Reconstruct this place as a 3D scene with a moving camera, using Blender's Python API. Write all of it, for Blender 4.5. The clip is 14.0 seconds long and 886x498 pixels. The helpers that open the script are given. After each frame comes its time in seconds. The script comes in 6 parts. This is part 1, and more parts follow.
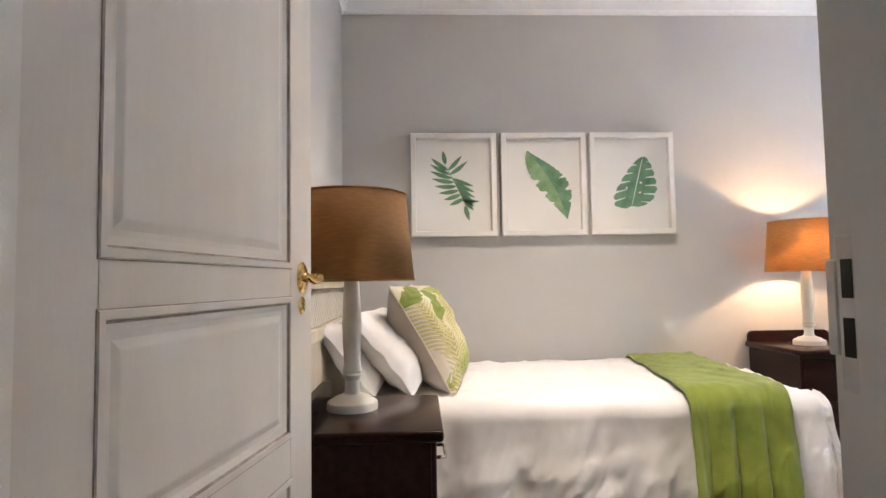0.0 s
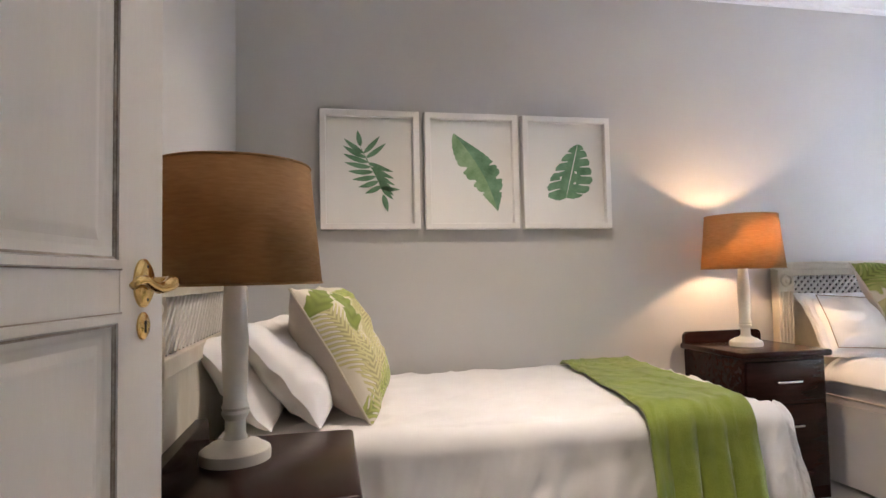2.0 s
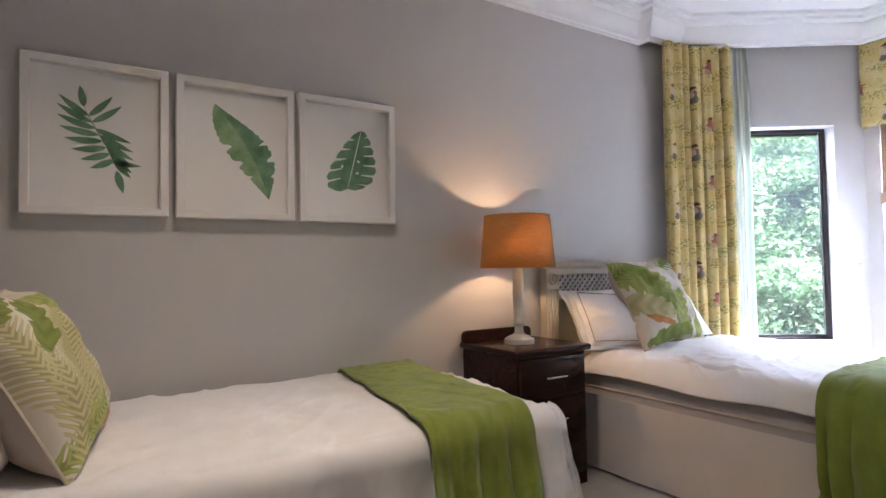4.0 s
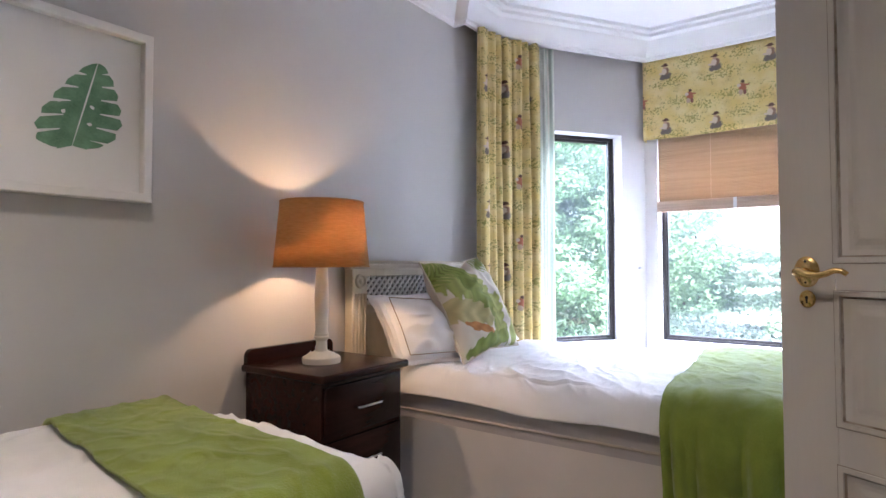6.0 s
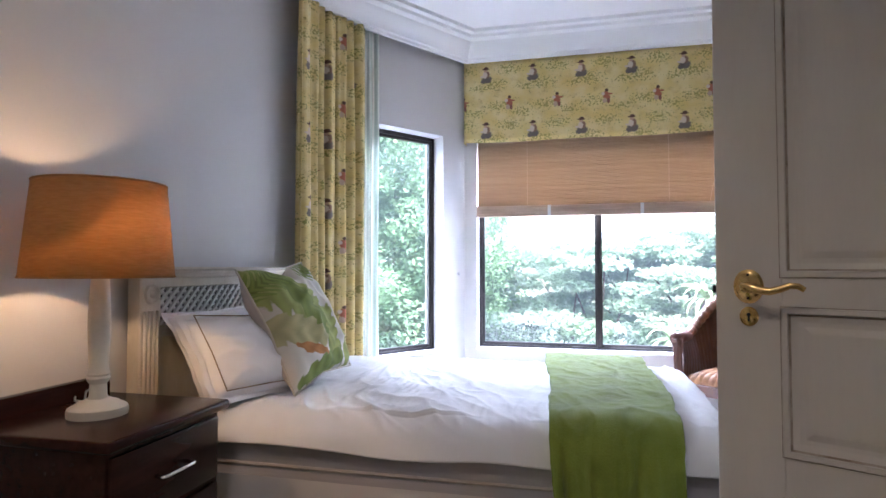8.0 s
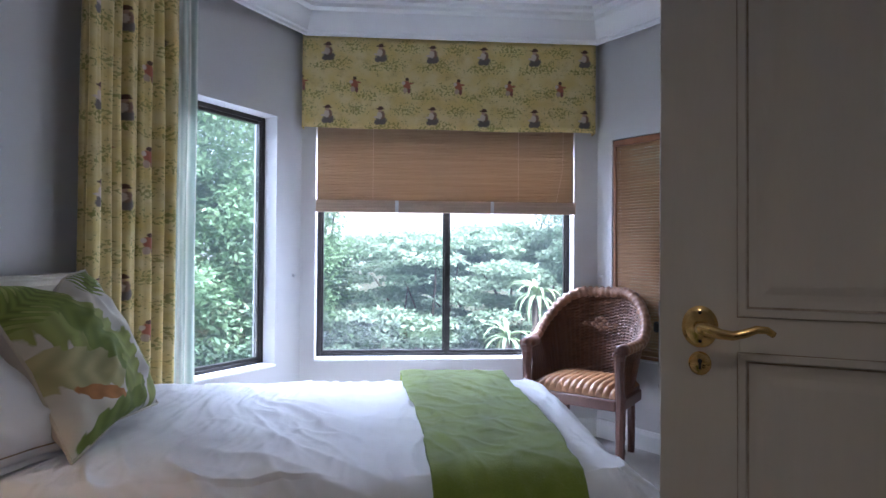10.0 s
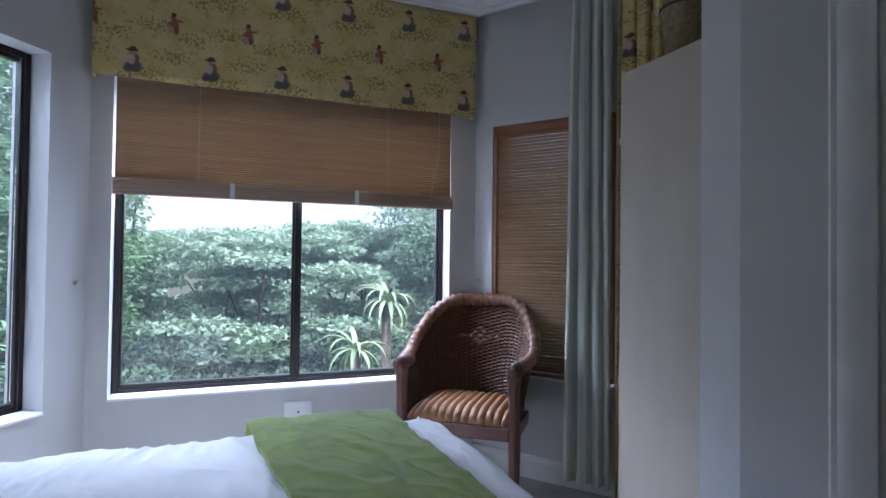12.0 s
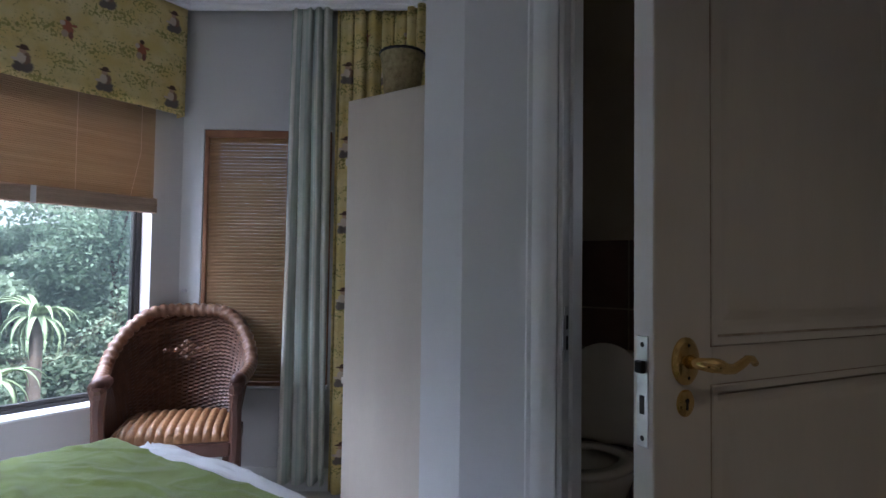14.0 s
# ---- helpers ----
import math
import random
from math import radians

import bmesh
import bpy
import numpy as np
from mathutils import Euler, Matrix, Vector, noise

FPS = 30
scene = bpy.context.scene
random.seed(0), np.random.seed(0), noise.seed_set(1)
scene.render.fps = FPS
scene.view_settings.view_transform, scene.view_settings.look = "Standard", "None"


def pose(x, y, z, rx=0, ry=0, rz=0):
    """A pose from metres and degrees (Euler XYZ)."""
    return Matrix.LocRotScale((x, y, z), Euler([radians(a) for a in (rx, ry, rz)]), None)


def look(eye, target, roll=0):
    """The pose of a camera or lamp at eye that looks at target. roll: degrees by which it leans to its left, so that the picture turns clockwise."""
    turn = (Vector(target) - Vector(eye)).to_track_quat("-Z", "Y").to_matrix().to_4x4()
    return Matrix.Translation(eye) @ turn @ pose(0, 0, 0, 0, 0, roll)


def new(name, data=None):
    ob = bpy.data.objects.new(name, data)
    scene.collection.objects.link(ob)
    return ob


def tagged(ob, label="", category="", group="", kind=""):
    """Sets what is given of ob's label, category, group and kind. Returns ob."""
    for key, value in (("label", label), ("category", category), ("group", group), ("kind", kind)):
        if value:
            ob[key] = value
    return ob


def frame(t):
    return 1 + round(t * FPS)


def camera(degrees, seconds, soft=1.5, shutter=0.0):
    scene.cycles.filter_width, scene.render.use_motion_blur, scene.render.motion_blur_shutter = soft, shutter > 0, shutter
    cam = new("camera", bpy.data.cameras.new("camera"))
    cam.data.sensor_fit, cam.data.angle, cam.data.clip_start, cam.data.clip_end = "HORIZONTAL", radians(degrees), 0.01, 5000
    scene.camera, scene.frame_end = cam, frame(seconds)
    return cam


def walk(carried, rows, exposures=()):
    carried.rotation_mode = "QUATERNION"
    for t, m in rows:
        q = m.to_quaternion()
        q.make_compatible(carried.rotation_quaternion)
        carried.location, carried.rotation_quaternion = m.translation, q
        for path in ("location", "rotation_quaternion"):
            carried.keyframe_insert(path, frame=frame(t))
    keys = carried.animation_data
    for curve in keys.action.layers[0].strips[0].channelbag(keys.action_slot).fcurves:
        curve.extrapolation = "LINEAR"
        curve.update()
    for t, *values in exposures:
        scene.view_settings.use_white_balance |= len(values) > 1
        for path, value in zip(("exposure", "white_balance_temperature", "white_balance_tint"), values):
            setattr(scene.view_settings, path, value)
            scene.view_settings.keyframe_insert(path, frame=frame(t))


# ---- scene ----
cam = camera(75.6, 14.0)
PATH = [
    (0, (0.39, 0.457, 1.018), (0.47, 2.452, 1.133), -0.9),
    (0.5, (0.37, 0.556, 1.015), (0.479, 2.549, 1.135), -1.0),
    (1, (0.382, 0.633, 1.01), (0.547, 2.623, 1.123), -1.0),
    (1.5, (0.373, 0.763, 1.014), (0.64, 2.742, 1.125), -1.2),
    (2, (0.392, 0.854, 1.031), (0.777, 2.814, 1.131), -1.2),
    (2.5, (0.444, 0.919, 1.042), (0.975, 2.847, 1.13), -1.1),
    (3, (0.452, 1.018, 1.032), (1.164, 2.885, 1.122), -1.2),
    (3.5, (0.486, 1.055, 1.013), (1.358, 2.852, 1.111), -1.4),
    (4, (0.524, 1.11, 1.044), (1.597, 2.797, 1.114), -1.0),
    (6.5, (0.928, 1.726, 1.049), (2.64, 2.759, 1.115), -0.1),
    (7, (1.036, 1.819, 1.054), (2.825, 2.71, 1.12), -0.0),
    (7.5, (1.052, 1.923, 1.061), (2.922, 2.628, 1.127), 0.0),
    (8, (1.056, 2.037, 1.07), (3.001, 2.5, 1.137), -0.0),
    (8.5, (1.065, 2.102, 1.077), (3.047, 2.36, 1.145), -0.1),
    (11, (1.798, 2.249, 1.176), (3.761, 1.867, 1.203), 0.6),
    (11.5, (1.97, 2.275, 1.14), (3.896, 1.739, 1.179), 0.5),
    (12, (2.102, 2.31, 1.148), (3.957, 1.564, 1.187), 0.7),
    (12.5, (2.174, 2.388, 1.121), (3.91, 1.397, 1.185), 0.5),
    (13, (2.214, 2.511, 1.135), (3.755, 1.238, 1.198), 0.5),
    (13.5, (2.201, 2.585, 1.147), (3.518, 1.082, 1.216), 0.5),
    (14, (2.163, 2.604, 1.163), (3.314, 0.97, 1.236), 0.8),
]
EXPOSURES = [(0, 3.95, 5850, 17), (2.5, 3.25, 5900, 19), (4.0, 2.75, 5950, 21), (6.5, 2.9, 5650, 21), (8.5, 2.25, 5600, 21), (11.0, 1.15, 5350, 17), (12.5, 0.68, 5400, 16), (13.25, 0.9, 5500, 15), (14.0, 0.95, 5650, 16)]
walk(cam, [(t, look(eye, target, roll)) for t, eye, target, roll in PATH], EXPOSURES)
# ---------------------------------------------------------------- world and light
CEIL = 2.69
world = bpy.data.worlds.new("sky")
scene.world = world
world.use_nodes = True
_n = world.node_tree.nodes
_sky = _n.new("ShaderNodeTexSky")
_sky.sky_type = 'NISHITA'
_sky.sun_disc = False
_sky.sun_elevation, _sky.sun_rotation = radians(62), radians(249)
_sky.dust_density = 2.0
_mix = _n.new("ShaderNodeMix")
_mix.data_type = 'RGBA'
_mix.inputs[0].default_value = 0.5                      # thin white cloud over the clear sky
_mix.inputs[7].default_value = (6.6, 6.6, 6.7, 1)
world.node_tree.links.new(_sky.outputs[0], _mix.inputs[6])
world.node_tree.links.new(_mix.outputs[2], _n["Background"].inputs[0])
_n["Background"].inputs[1].default_value = 0.15
_sun = bpy.data.lights.new("sun", 'SUN')
_sun.energy, _sun.angle, _sun.color = 5.0, radians(10), (1, 0.97, 0.92)
new("sun", _sun).matrix_world = look((0, 0, 20), (8, 3, 2))


def lamp(name, kind, m, watts, colour, size=0.1, size_y=None):
    data = bpy.data.lights.new(name, kind)
    data.energy, data.color = watts, colour
    if kind == 'AREA':
        data.shape, data.size, data.size_y = 'RECTANGLE', size, size_y or size
    else:
        data.shadow_soft_size = size
    ob = new(name, data)
    ob.matrix_world = m
    return ob


DAY = (0.77, 0.85, 1.0)
# area lamps added outside, above two of the windows, to strengthen the daylight
lamp("sky_fill_main", 'AREA', look((6.1, 1.87, 2.75), (3.6, 1.87, 0.6)), 135, DAY, 2.2, 1.2)
lamp("sky_fill_left", 'AREA', look((5.5, 4.1, 2.9), (3.9, 2.4, 0.6)), 95, DAY, 1.2, 1.0)
# the ceiling light over the single bed
_glow = lamp("ceiling_light_glow", 'AREA', look((1.07, 2.45, 2.60), (1.07, 2.45, 0)), 1.25, (1, 0.81, 0.58), 0.22)
_glow.data.spread = radians(112)
# bulbs inside the two lampshades
lamp("bulb_far", 'POINT', pose(2.37, 3.32, 1.175), 1.25, (1, 0.64, 0.32), 0.018)
lamp("bulb_near", 'POINT', pose(0.185, 2.17, 1.14), 0.03, (1, 0.66, 0.36), 0.03)


# ---------------------------------------------------------------- materials
def rgb(c):
    return (c[0], c[1], c[2], 1)


def material(name, colour, rough=0.6, metal=0.0, vary=0.12, scale=6.0, fine=180.0, bump=0.15, second=None, spread=0.5, sheen=0.0, coat=0.0,
             stretch=(1, 1, 1), coords="Object", trans=0.0):
    """A surface with a broad and a fine variation of its colour, and fine relief."""
    m = bpy.data.materials.new(name)
    m.use_nodes = True
    nt = m.node_tree
    b = nt.nodes["Principled BSDF"]
    tc = nt.nodes.new("ShaderNodeTexCoord")
    mp = nt.nodes.new("ShaderNodeMapping")
    mp.inputs["Scale"].default_value = stretch
    nt.links.new(tc.outputs[coords], mp.inputs[0])
    n1, n2 = nt.nodes.new("ShaderNodeTexNoise"), nt.nodes.new("ShaderNodeTexNoise")
    n1.inputs["Scale"].default_value, n1.inputs["Detail"].default_value = scale, 5
    n2.inputs["Scale"].default_value, n2.inputs["Detail"].default_value = fine, 3
    for n in (n1, n2):
        nt.links.new(mp.outputs[0], n.inputs["Vector"])
    mix = nt.nodes.new("ShaderNodeMix")
    mix.data_type = 'RGBA'
    ramp = nt.nodes.new("ShaderNodeMapRange")
    ramp.inputs[1].default_value, ramp.inputs[2].default_value = 0.5 - spread / 2, 0.5 + spread / 2
    add = nt.nodes.new("ShaderNodeMath")
    add.operation = 'MULTIPLY_ADD'
    add.inputs[1].default_value = 0.35
    nt.links.new(n2.outputs[0], add.inputs[0])
    nt.links.new(n1.outputs[0], add.inputs[2])
    sub = nt.nodes.new("ShaderNodeMath")
    sub.operation = 'SUBTRACT'
    sub.inputs[1].default_value = 0.175
    nt.links.new(add.outputs[0], sub.inputs[0])
    nt.links.new(sub.outputs[0], ramp.inputs[0])
    nt.links.new(ramp.outputs[0], mix.inputs["Factor"])
    dark = second or [c * (1 - vary) for c in colour]
    light = colour if second else [min(1, c * (1 + vary * 0.6)) for c in colour]
    mix.inputs[6].default_value, mix.inputs[7].default_value = rgb(dark), rgb(light)
    nt.links.new(mix.outputs[2], b.inputs["Base Color"])
    b.inputs["Roughness"].default_value, b.inputs["Metallic"].default_value = rough, metal
    b.inputs["Sheen Weight"].default_value, b.inputs["Coat Weight"].default_value = sheen, coat
    b.inputs["Coat Roughness"].default_value = 0.25
    if bump:
        bn = nt.nodes.new("ShaderNodeBump")
        bn.inputs["Strength"].default_value, bn.inputs["Distance"].default_value = bump, 0.002
        nt.links.new(n2.outputs[0], bn.inputs["Height"])
        nt.links.new(bn.outputs[0], b.inputs["Normal"])
    if trans:
        tr = nt.nodes.new("ShaderNodeBsdfTranslucent")
        ms = nt.nodes.new("ShaderNodeMixShader")
        ms.inputs[0].default_value = trans
        nt.links.new(mix.outputs[2], tr.inputs[0])
        nt.links.new(b.outputs[0], ms.inputs[1])
        nt.links.new(tr.outputs[0], ms.inputs[2])
        nt.links.new(ms.outputs[0], nt.nodes["Material Output"].inputs[0])
    return m


M_WALL = material("wall_paint", (0.56, 0.545, 0.525), 0.75, vary=0.03, scale=1.5, fine=90, bump=0.08)
M_CEIL = material("ceiling_paint", (0.84, 0.84, 0.85), 0.8, vary=0.02, scale=2, fine=90, bump=0.05)
M_CORN = material("cornice_paint", (0.80, 0.80, 0.80), 0.55, vary=0.03, scale=4, bump=0.05)
M_TRIM = material("trim_paint", (0.72, 0.71, 0.68), 0.45, vary=0.05, scale=5, bump=0.06)
M_DOOR = material("door_paint", (0.66, 0.63, 0.585), 0.5, vary=0.05, scale=4, fine=60, bump=0.12, stretch=(3, 3, 0.4))
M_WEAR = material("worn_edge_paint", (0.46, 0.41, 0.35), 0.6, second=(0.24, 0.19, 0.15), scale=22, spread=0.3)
M_CARPET = material("carpet", (0.47, 0.44, 0.40), 0.95, vary=0.15, scale=8, fine=420, bump=0.8, sheen=0.3)
M_TILE = material("hall_floor", (0.45, 0.38, 0.30), 0.4, vary=0.15)
M_REVEAL = material("window_reveal", (0.78, 0.78, 0.77), 0.6, vary=0.05)
M_FRAME = material("bronze_window_frame", (0.035, 0.03, 0.027), 0.4, metal=0.4, vary=0.2)
M_BRASS = material("brass", (0.78, 0.55, 0.22), 0.2, metal=1.0, vary=0.15, scale=30, bump=0.03)
M_STEEL = material("steel_plate", (0.62, 0.62, 0.62), 0.32, metal=1.0, vary=0.15, scale=25)
M_BLACK = material("black_gap", (0.012, 0.012, 0.012), 0.7)
M_LINEN = material("white_cotton", (0.84, 0.83, 0.82), 0.85, vary=0.04, scale=9, fine=500, bump=0.25, sheen=0.2)
M_SKIRT = material("bed_skirt_cotton", (0.74, 0.70, 0.66), 0.9, vary=0.06, scale=6, fine=400, bump=0.3)
M_BASE = material("grey_mattress_ticking", (0.52, 0.49, 0.49), 0.85, vary=0.1, stretch=(1, 1, 25), scale=4)
M_THROW = material("green_fleece", (0.25, 0.315, 0.036), 0.95, second=(0.155, 0.208, 0.019), scale=9, fine=240, spread=0.5, bump=1.0, sheen=0.3)
M_TAUPE = material("taupe_cotton", (0.52, 0.46, 0.40), 0.9, vary=0.06, fine=400, bump=0.3)
M_PIPING = material("brown_piping", (0.32, 0.24, 0.16), 0.8)
M_CREAM = material("cream_painted_wood", (0.66, 0.61, 0.49), 0.55, second=(0.50, 0.43, 0.31), scale=7, spread=0.7, fine=50, stretch=(2, 2, 0.6))
M_LATTICE = material("grey_washed_lattice", (0.62, 0.60, 0.54), 0.6, vary=0.15)
M_GAPSHADE = material("lattice_gap_shade", (0.10, 0.095, 0.09), 0.8)
M_MAHOG = material("dark_mahogany", (0.030, 0.011, 0.009), 0.25, second=(0.016, 0.006, 0.005), scale=5, fine=60, bump=0.04, stretch=(1, 8, 8))
M_MAHOG.node_tree.nodes["Principled BSDF"].inputs["Specular IOR Level"].default_value = 0.22
M_CHROME = material("chrome", (0.8, 0.8, 0.8), 0.15, metal=1.0, bump=0)
M_LAMPW = material("ivory_lamp_paint", (0.74, 0.70, 0.61), 0.4, vary=0.06, scale=14)
M_SHADE = material("hessian_lampshade", (0.52, 0.33, 0.155), 0.9, second=(0.39, 0.23, 0.10), scale=30, fine=260, spread=0.6, bump=0.7, stretch=(1, 1, 7), trans=0.55)
M_PICF = material("white_picture_frame", (0.80, 0.78, 0.75), 0.45, vary=0.03)
M_PAPER = material("picture_paper", (0.80, 0.785, 0.755), 0.7, vary=0.03, scale=3)
M_LEAF1 = material("painted_leaf_dark", (0.06, 0.16, 0.075), 0.6, second=(0.20, 0.36, 0.22), scale=16, spread=0.5)
M_LEAF2 = material("painted_leaf_light", (0.11, 0.24, 0.09), 0.6, second=(0.34, 0.47, 0.28), scale=12, spread=0.5)
M_BAMBOO = material("bamboo_blind", (0.46, 0.33, 0.21), 0.7, second=(0.34, 0.23, 0.135), scale=8, fine=90, spread=0.6, stretch=(1, 0.2, 6), trans=0.32)
# darker copy of the bamboo: the side blind's backlit shade is in its colour
M_BAMBOOD = material("bamboo_blind_backlit", (0.34, 0.18, 0.07), 0.6, second=(0.22, 0.11, 0.042), scale=8, fine=90, spread=0.6, stretch=(1, 0.2, 6), trans=0.06)
M_BAMBOOL = material("bamboo_blind_hem", (0.62, 0.46, 0.34), 0.7, vary=0.2, scale=12, stretch=(1, 0.2, 6), trans=0.3)
M_BLINDWOOD = material("blind_wood_frame", (0.30, 0.13, 0.06), 0.5, vary=0.25, scale=12)
M_SEAT = material("woven_seat", (0.36, 0.175, 0.065), 0.5, second=(0.19, 0.08, 0.03), scale=40, fine=220, spread=0.5, bump=0.6)
M_WICKER = material("wicker", (0.17, 0.075, 0.038), 0.45, second=(0.07, 0.028, 0.015), scale=30, fine=160, spread=0.5, bump=0.5)
M_WICKL = material("wicker_light", (0.30, 0.155, 0.085), 0.45, second=(0.14, 0.06, 0.032), scale=30, fine=160, spread=0.5, bump=0.5)
M_CHAIRW = material("stained_chair_wood", (0.13, 0.05, 0.03), 0.4, second=(0.07, 0.025, 0.015), scale=10, stretch=(1, 1, 0.2))
M_WARD = material("cream_wardrobe", (0.56, 0.485, 0.40), 0.55, vary=0.07, scale=4, fine=70, stretch=(2, 2, 0.4))
M_BASKET = material("woven_basket", (0.46, 0.38, 0.20), 0.8, second=(0.22, 0.17, 0.08), scale=45, fine=200, bump=0.8)
M_PLASTIC = material("white_plastic", (0.78, 0.78, 0.77), 0.35, vary=0.02)
M_CERAMIC = material("toilet_ceramic", (0.70, 0.62, 0.50), 0.12, vary=0.02, bump=0)
M_BATHTILE = material("bathroom_tile_brown", (0.15, 0.085, 0.06), 0.3, vary=0.25, scale=5)
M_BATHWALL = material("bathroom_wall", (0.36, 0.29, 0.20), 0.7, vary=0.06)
M_LINING = material("striped_lining", (0.84, 0.82, 0.74), 0.9, second=(0.52, 0.59, 0.52), coords="UV", stretch=(30, 0.03, 1), scale=1.0, fine=3.3, spread=0.16, bump=0.1, trans=0.4)
M_TRUNK = material("bark", (0.14, 0.11, 0.085), 0.9, vary=0.4, scale=9, bump=0.8)
M_GROUND = material("garden_soil", (0.07, 0.075, 0.04), 0.95, vary=0.4, scale=2)
# these three leaf colours are lifted and greyed to paint in the outdoor haze
M_FOL1 = material("foliage_mid_hazed", (0.30, 0.43, 0.24), 0.5, second=(0.16, 0.27, 0.13), scale=3, spread=0.6, trans=0.42, bump=0)
M_FOL2 = material("foliage_feathery_hazed", (0.46, 0.55, 0.42), 0.55, second=(0.27, 0.38, 0.25), scale=2.5, spread=0.6, trans=0.35, bump=0)
M_FOL3 = material("foliage_far_hazed", (0.42, 0.53, 0.40), 0.65, second=(0.27, 0.38, 0.26), scale=2, spread=0.6, trans=0.42, bump=0)
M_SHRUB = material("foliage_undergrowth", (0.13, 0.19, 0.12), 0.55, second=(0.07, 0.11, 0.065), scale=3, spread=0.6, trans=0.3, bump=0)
M_ALOE = material("aloe_leaf", (0.42, 0.50, 0.30), 0.45, second=(0.27, 0.37, 0.18), scale=6, bump=0.1)
M_EXT = material("outer_plaster", (0.55, 0.5, 0.43), 0.85, vary=0.1)

m = bpy.data.materials.new("window_glass")
m.use_nodes = True
g = m.node_tree.nodes["Principled BSDF"]
g.inputs["Transmission Weight"].default_value, g.inputs["Roughness"].default_value, g.inputs["IOR"].default_value = 1.0, 0.0, 1.45
g.inputs["Base Color"].default_value = (0.97, 1, 0.99, 1)
_veil = m.node_tree.nodes.new("ShaderNodeBsdfTranslucent")             # faint bluish veil imitating haze and reflections on the panes
_veil.inputs[0].default_value = (0.80, 0.88, 1.0, 1)
_veil_mix = m.node_tree.nodes.new("ShaderNodeMixShader")
_veil_mix.inputs[0].default_value = 0.010
m.node_tree.links.new(g.outputs[0], _veil_mix.inputs[1])
m.node_tree.links.new(_veil.outputs[0], _veil_mix.inputs[2])
m.node_tree.links.new(_veil_mix.outputs[0], m.node_tree.nodes["Material Output"].inputs[0])
M_GLASS = m


class Nodes:
    """Small arithmetic on shader nodes."""

    def __init__(self, nt):
        self.nt = nt

    def m(self, op, a, b=0.0, c=0.0):
        n = self.nt.nodes.new("ShaderNodeMath")
        n.operation = op
        for i, v in enumerate((a, b, c)):
            if isinstance(v, (int, float)):
                n.inputs[i].default_value = v
            else:
                self.nt.links.new(v, n.inputs[i])
        return n.outputs[0]

    def blob(self, u, v, cu, cv, ru, rv, pu, pv, rag=None, hard=0.35):
        """1 inside an ellipse at (cu, cv) of every cell pu x pv."""
        du = self.m('SUBTRACT', self.m('FRACT', self.m('DIVIDE', self.m('ADD', u, 0.5 * pu - cu), pu)), 0.5)
        dv = self.m('SUBTRACT', self.m('FRACT', self.m('DIVIDE', self.m('ADD', v, 0.5 * pv - cv), pv)), 0.5)
        a = self.m('POWER', self.m('ABSOLUTE', self.m('MULTIPLY', du, pu / ru)), 2)
        b = self.m('POWER', self.m('ABSOLUTE', self.m('MULTIPLY', dv, pv / rv)), 2)
        d = self.m('ADD', a, b)
        if rag is not None:
            d = self.m('ADD', d, rag)
        n = self.nt.nodes.new("ShaderNodeMapRange")
        n.inputs[1].default_value, n.inputs[2].default_value = 1 + hard, 1 - hard
        self.nt.links.new(d, n.inputs[0])
        return n.outputs[0]

    def mix(self, f, a, b):
        n = self.nt.nodes.new("ShaderNodeMix")
        n.data_type = 'RGBA'
        self.nt.links.new(f, n.inputs[0])
        for i, v in ((6, a), (7, b)):
            if isinstance(v, tuple):
                n.inputs[i].default_value = rgb(v)
            else:
                self.nt.links.new(v, n.inputs[i])
        return n.outputs[2]


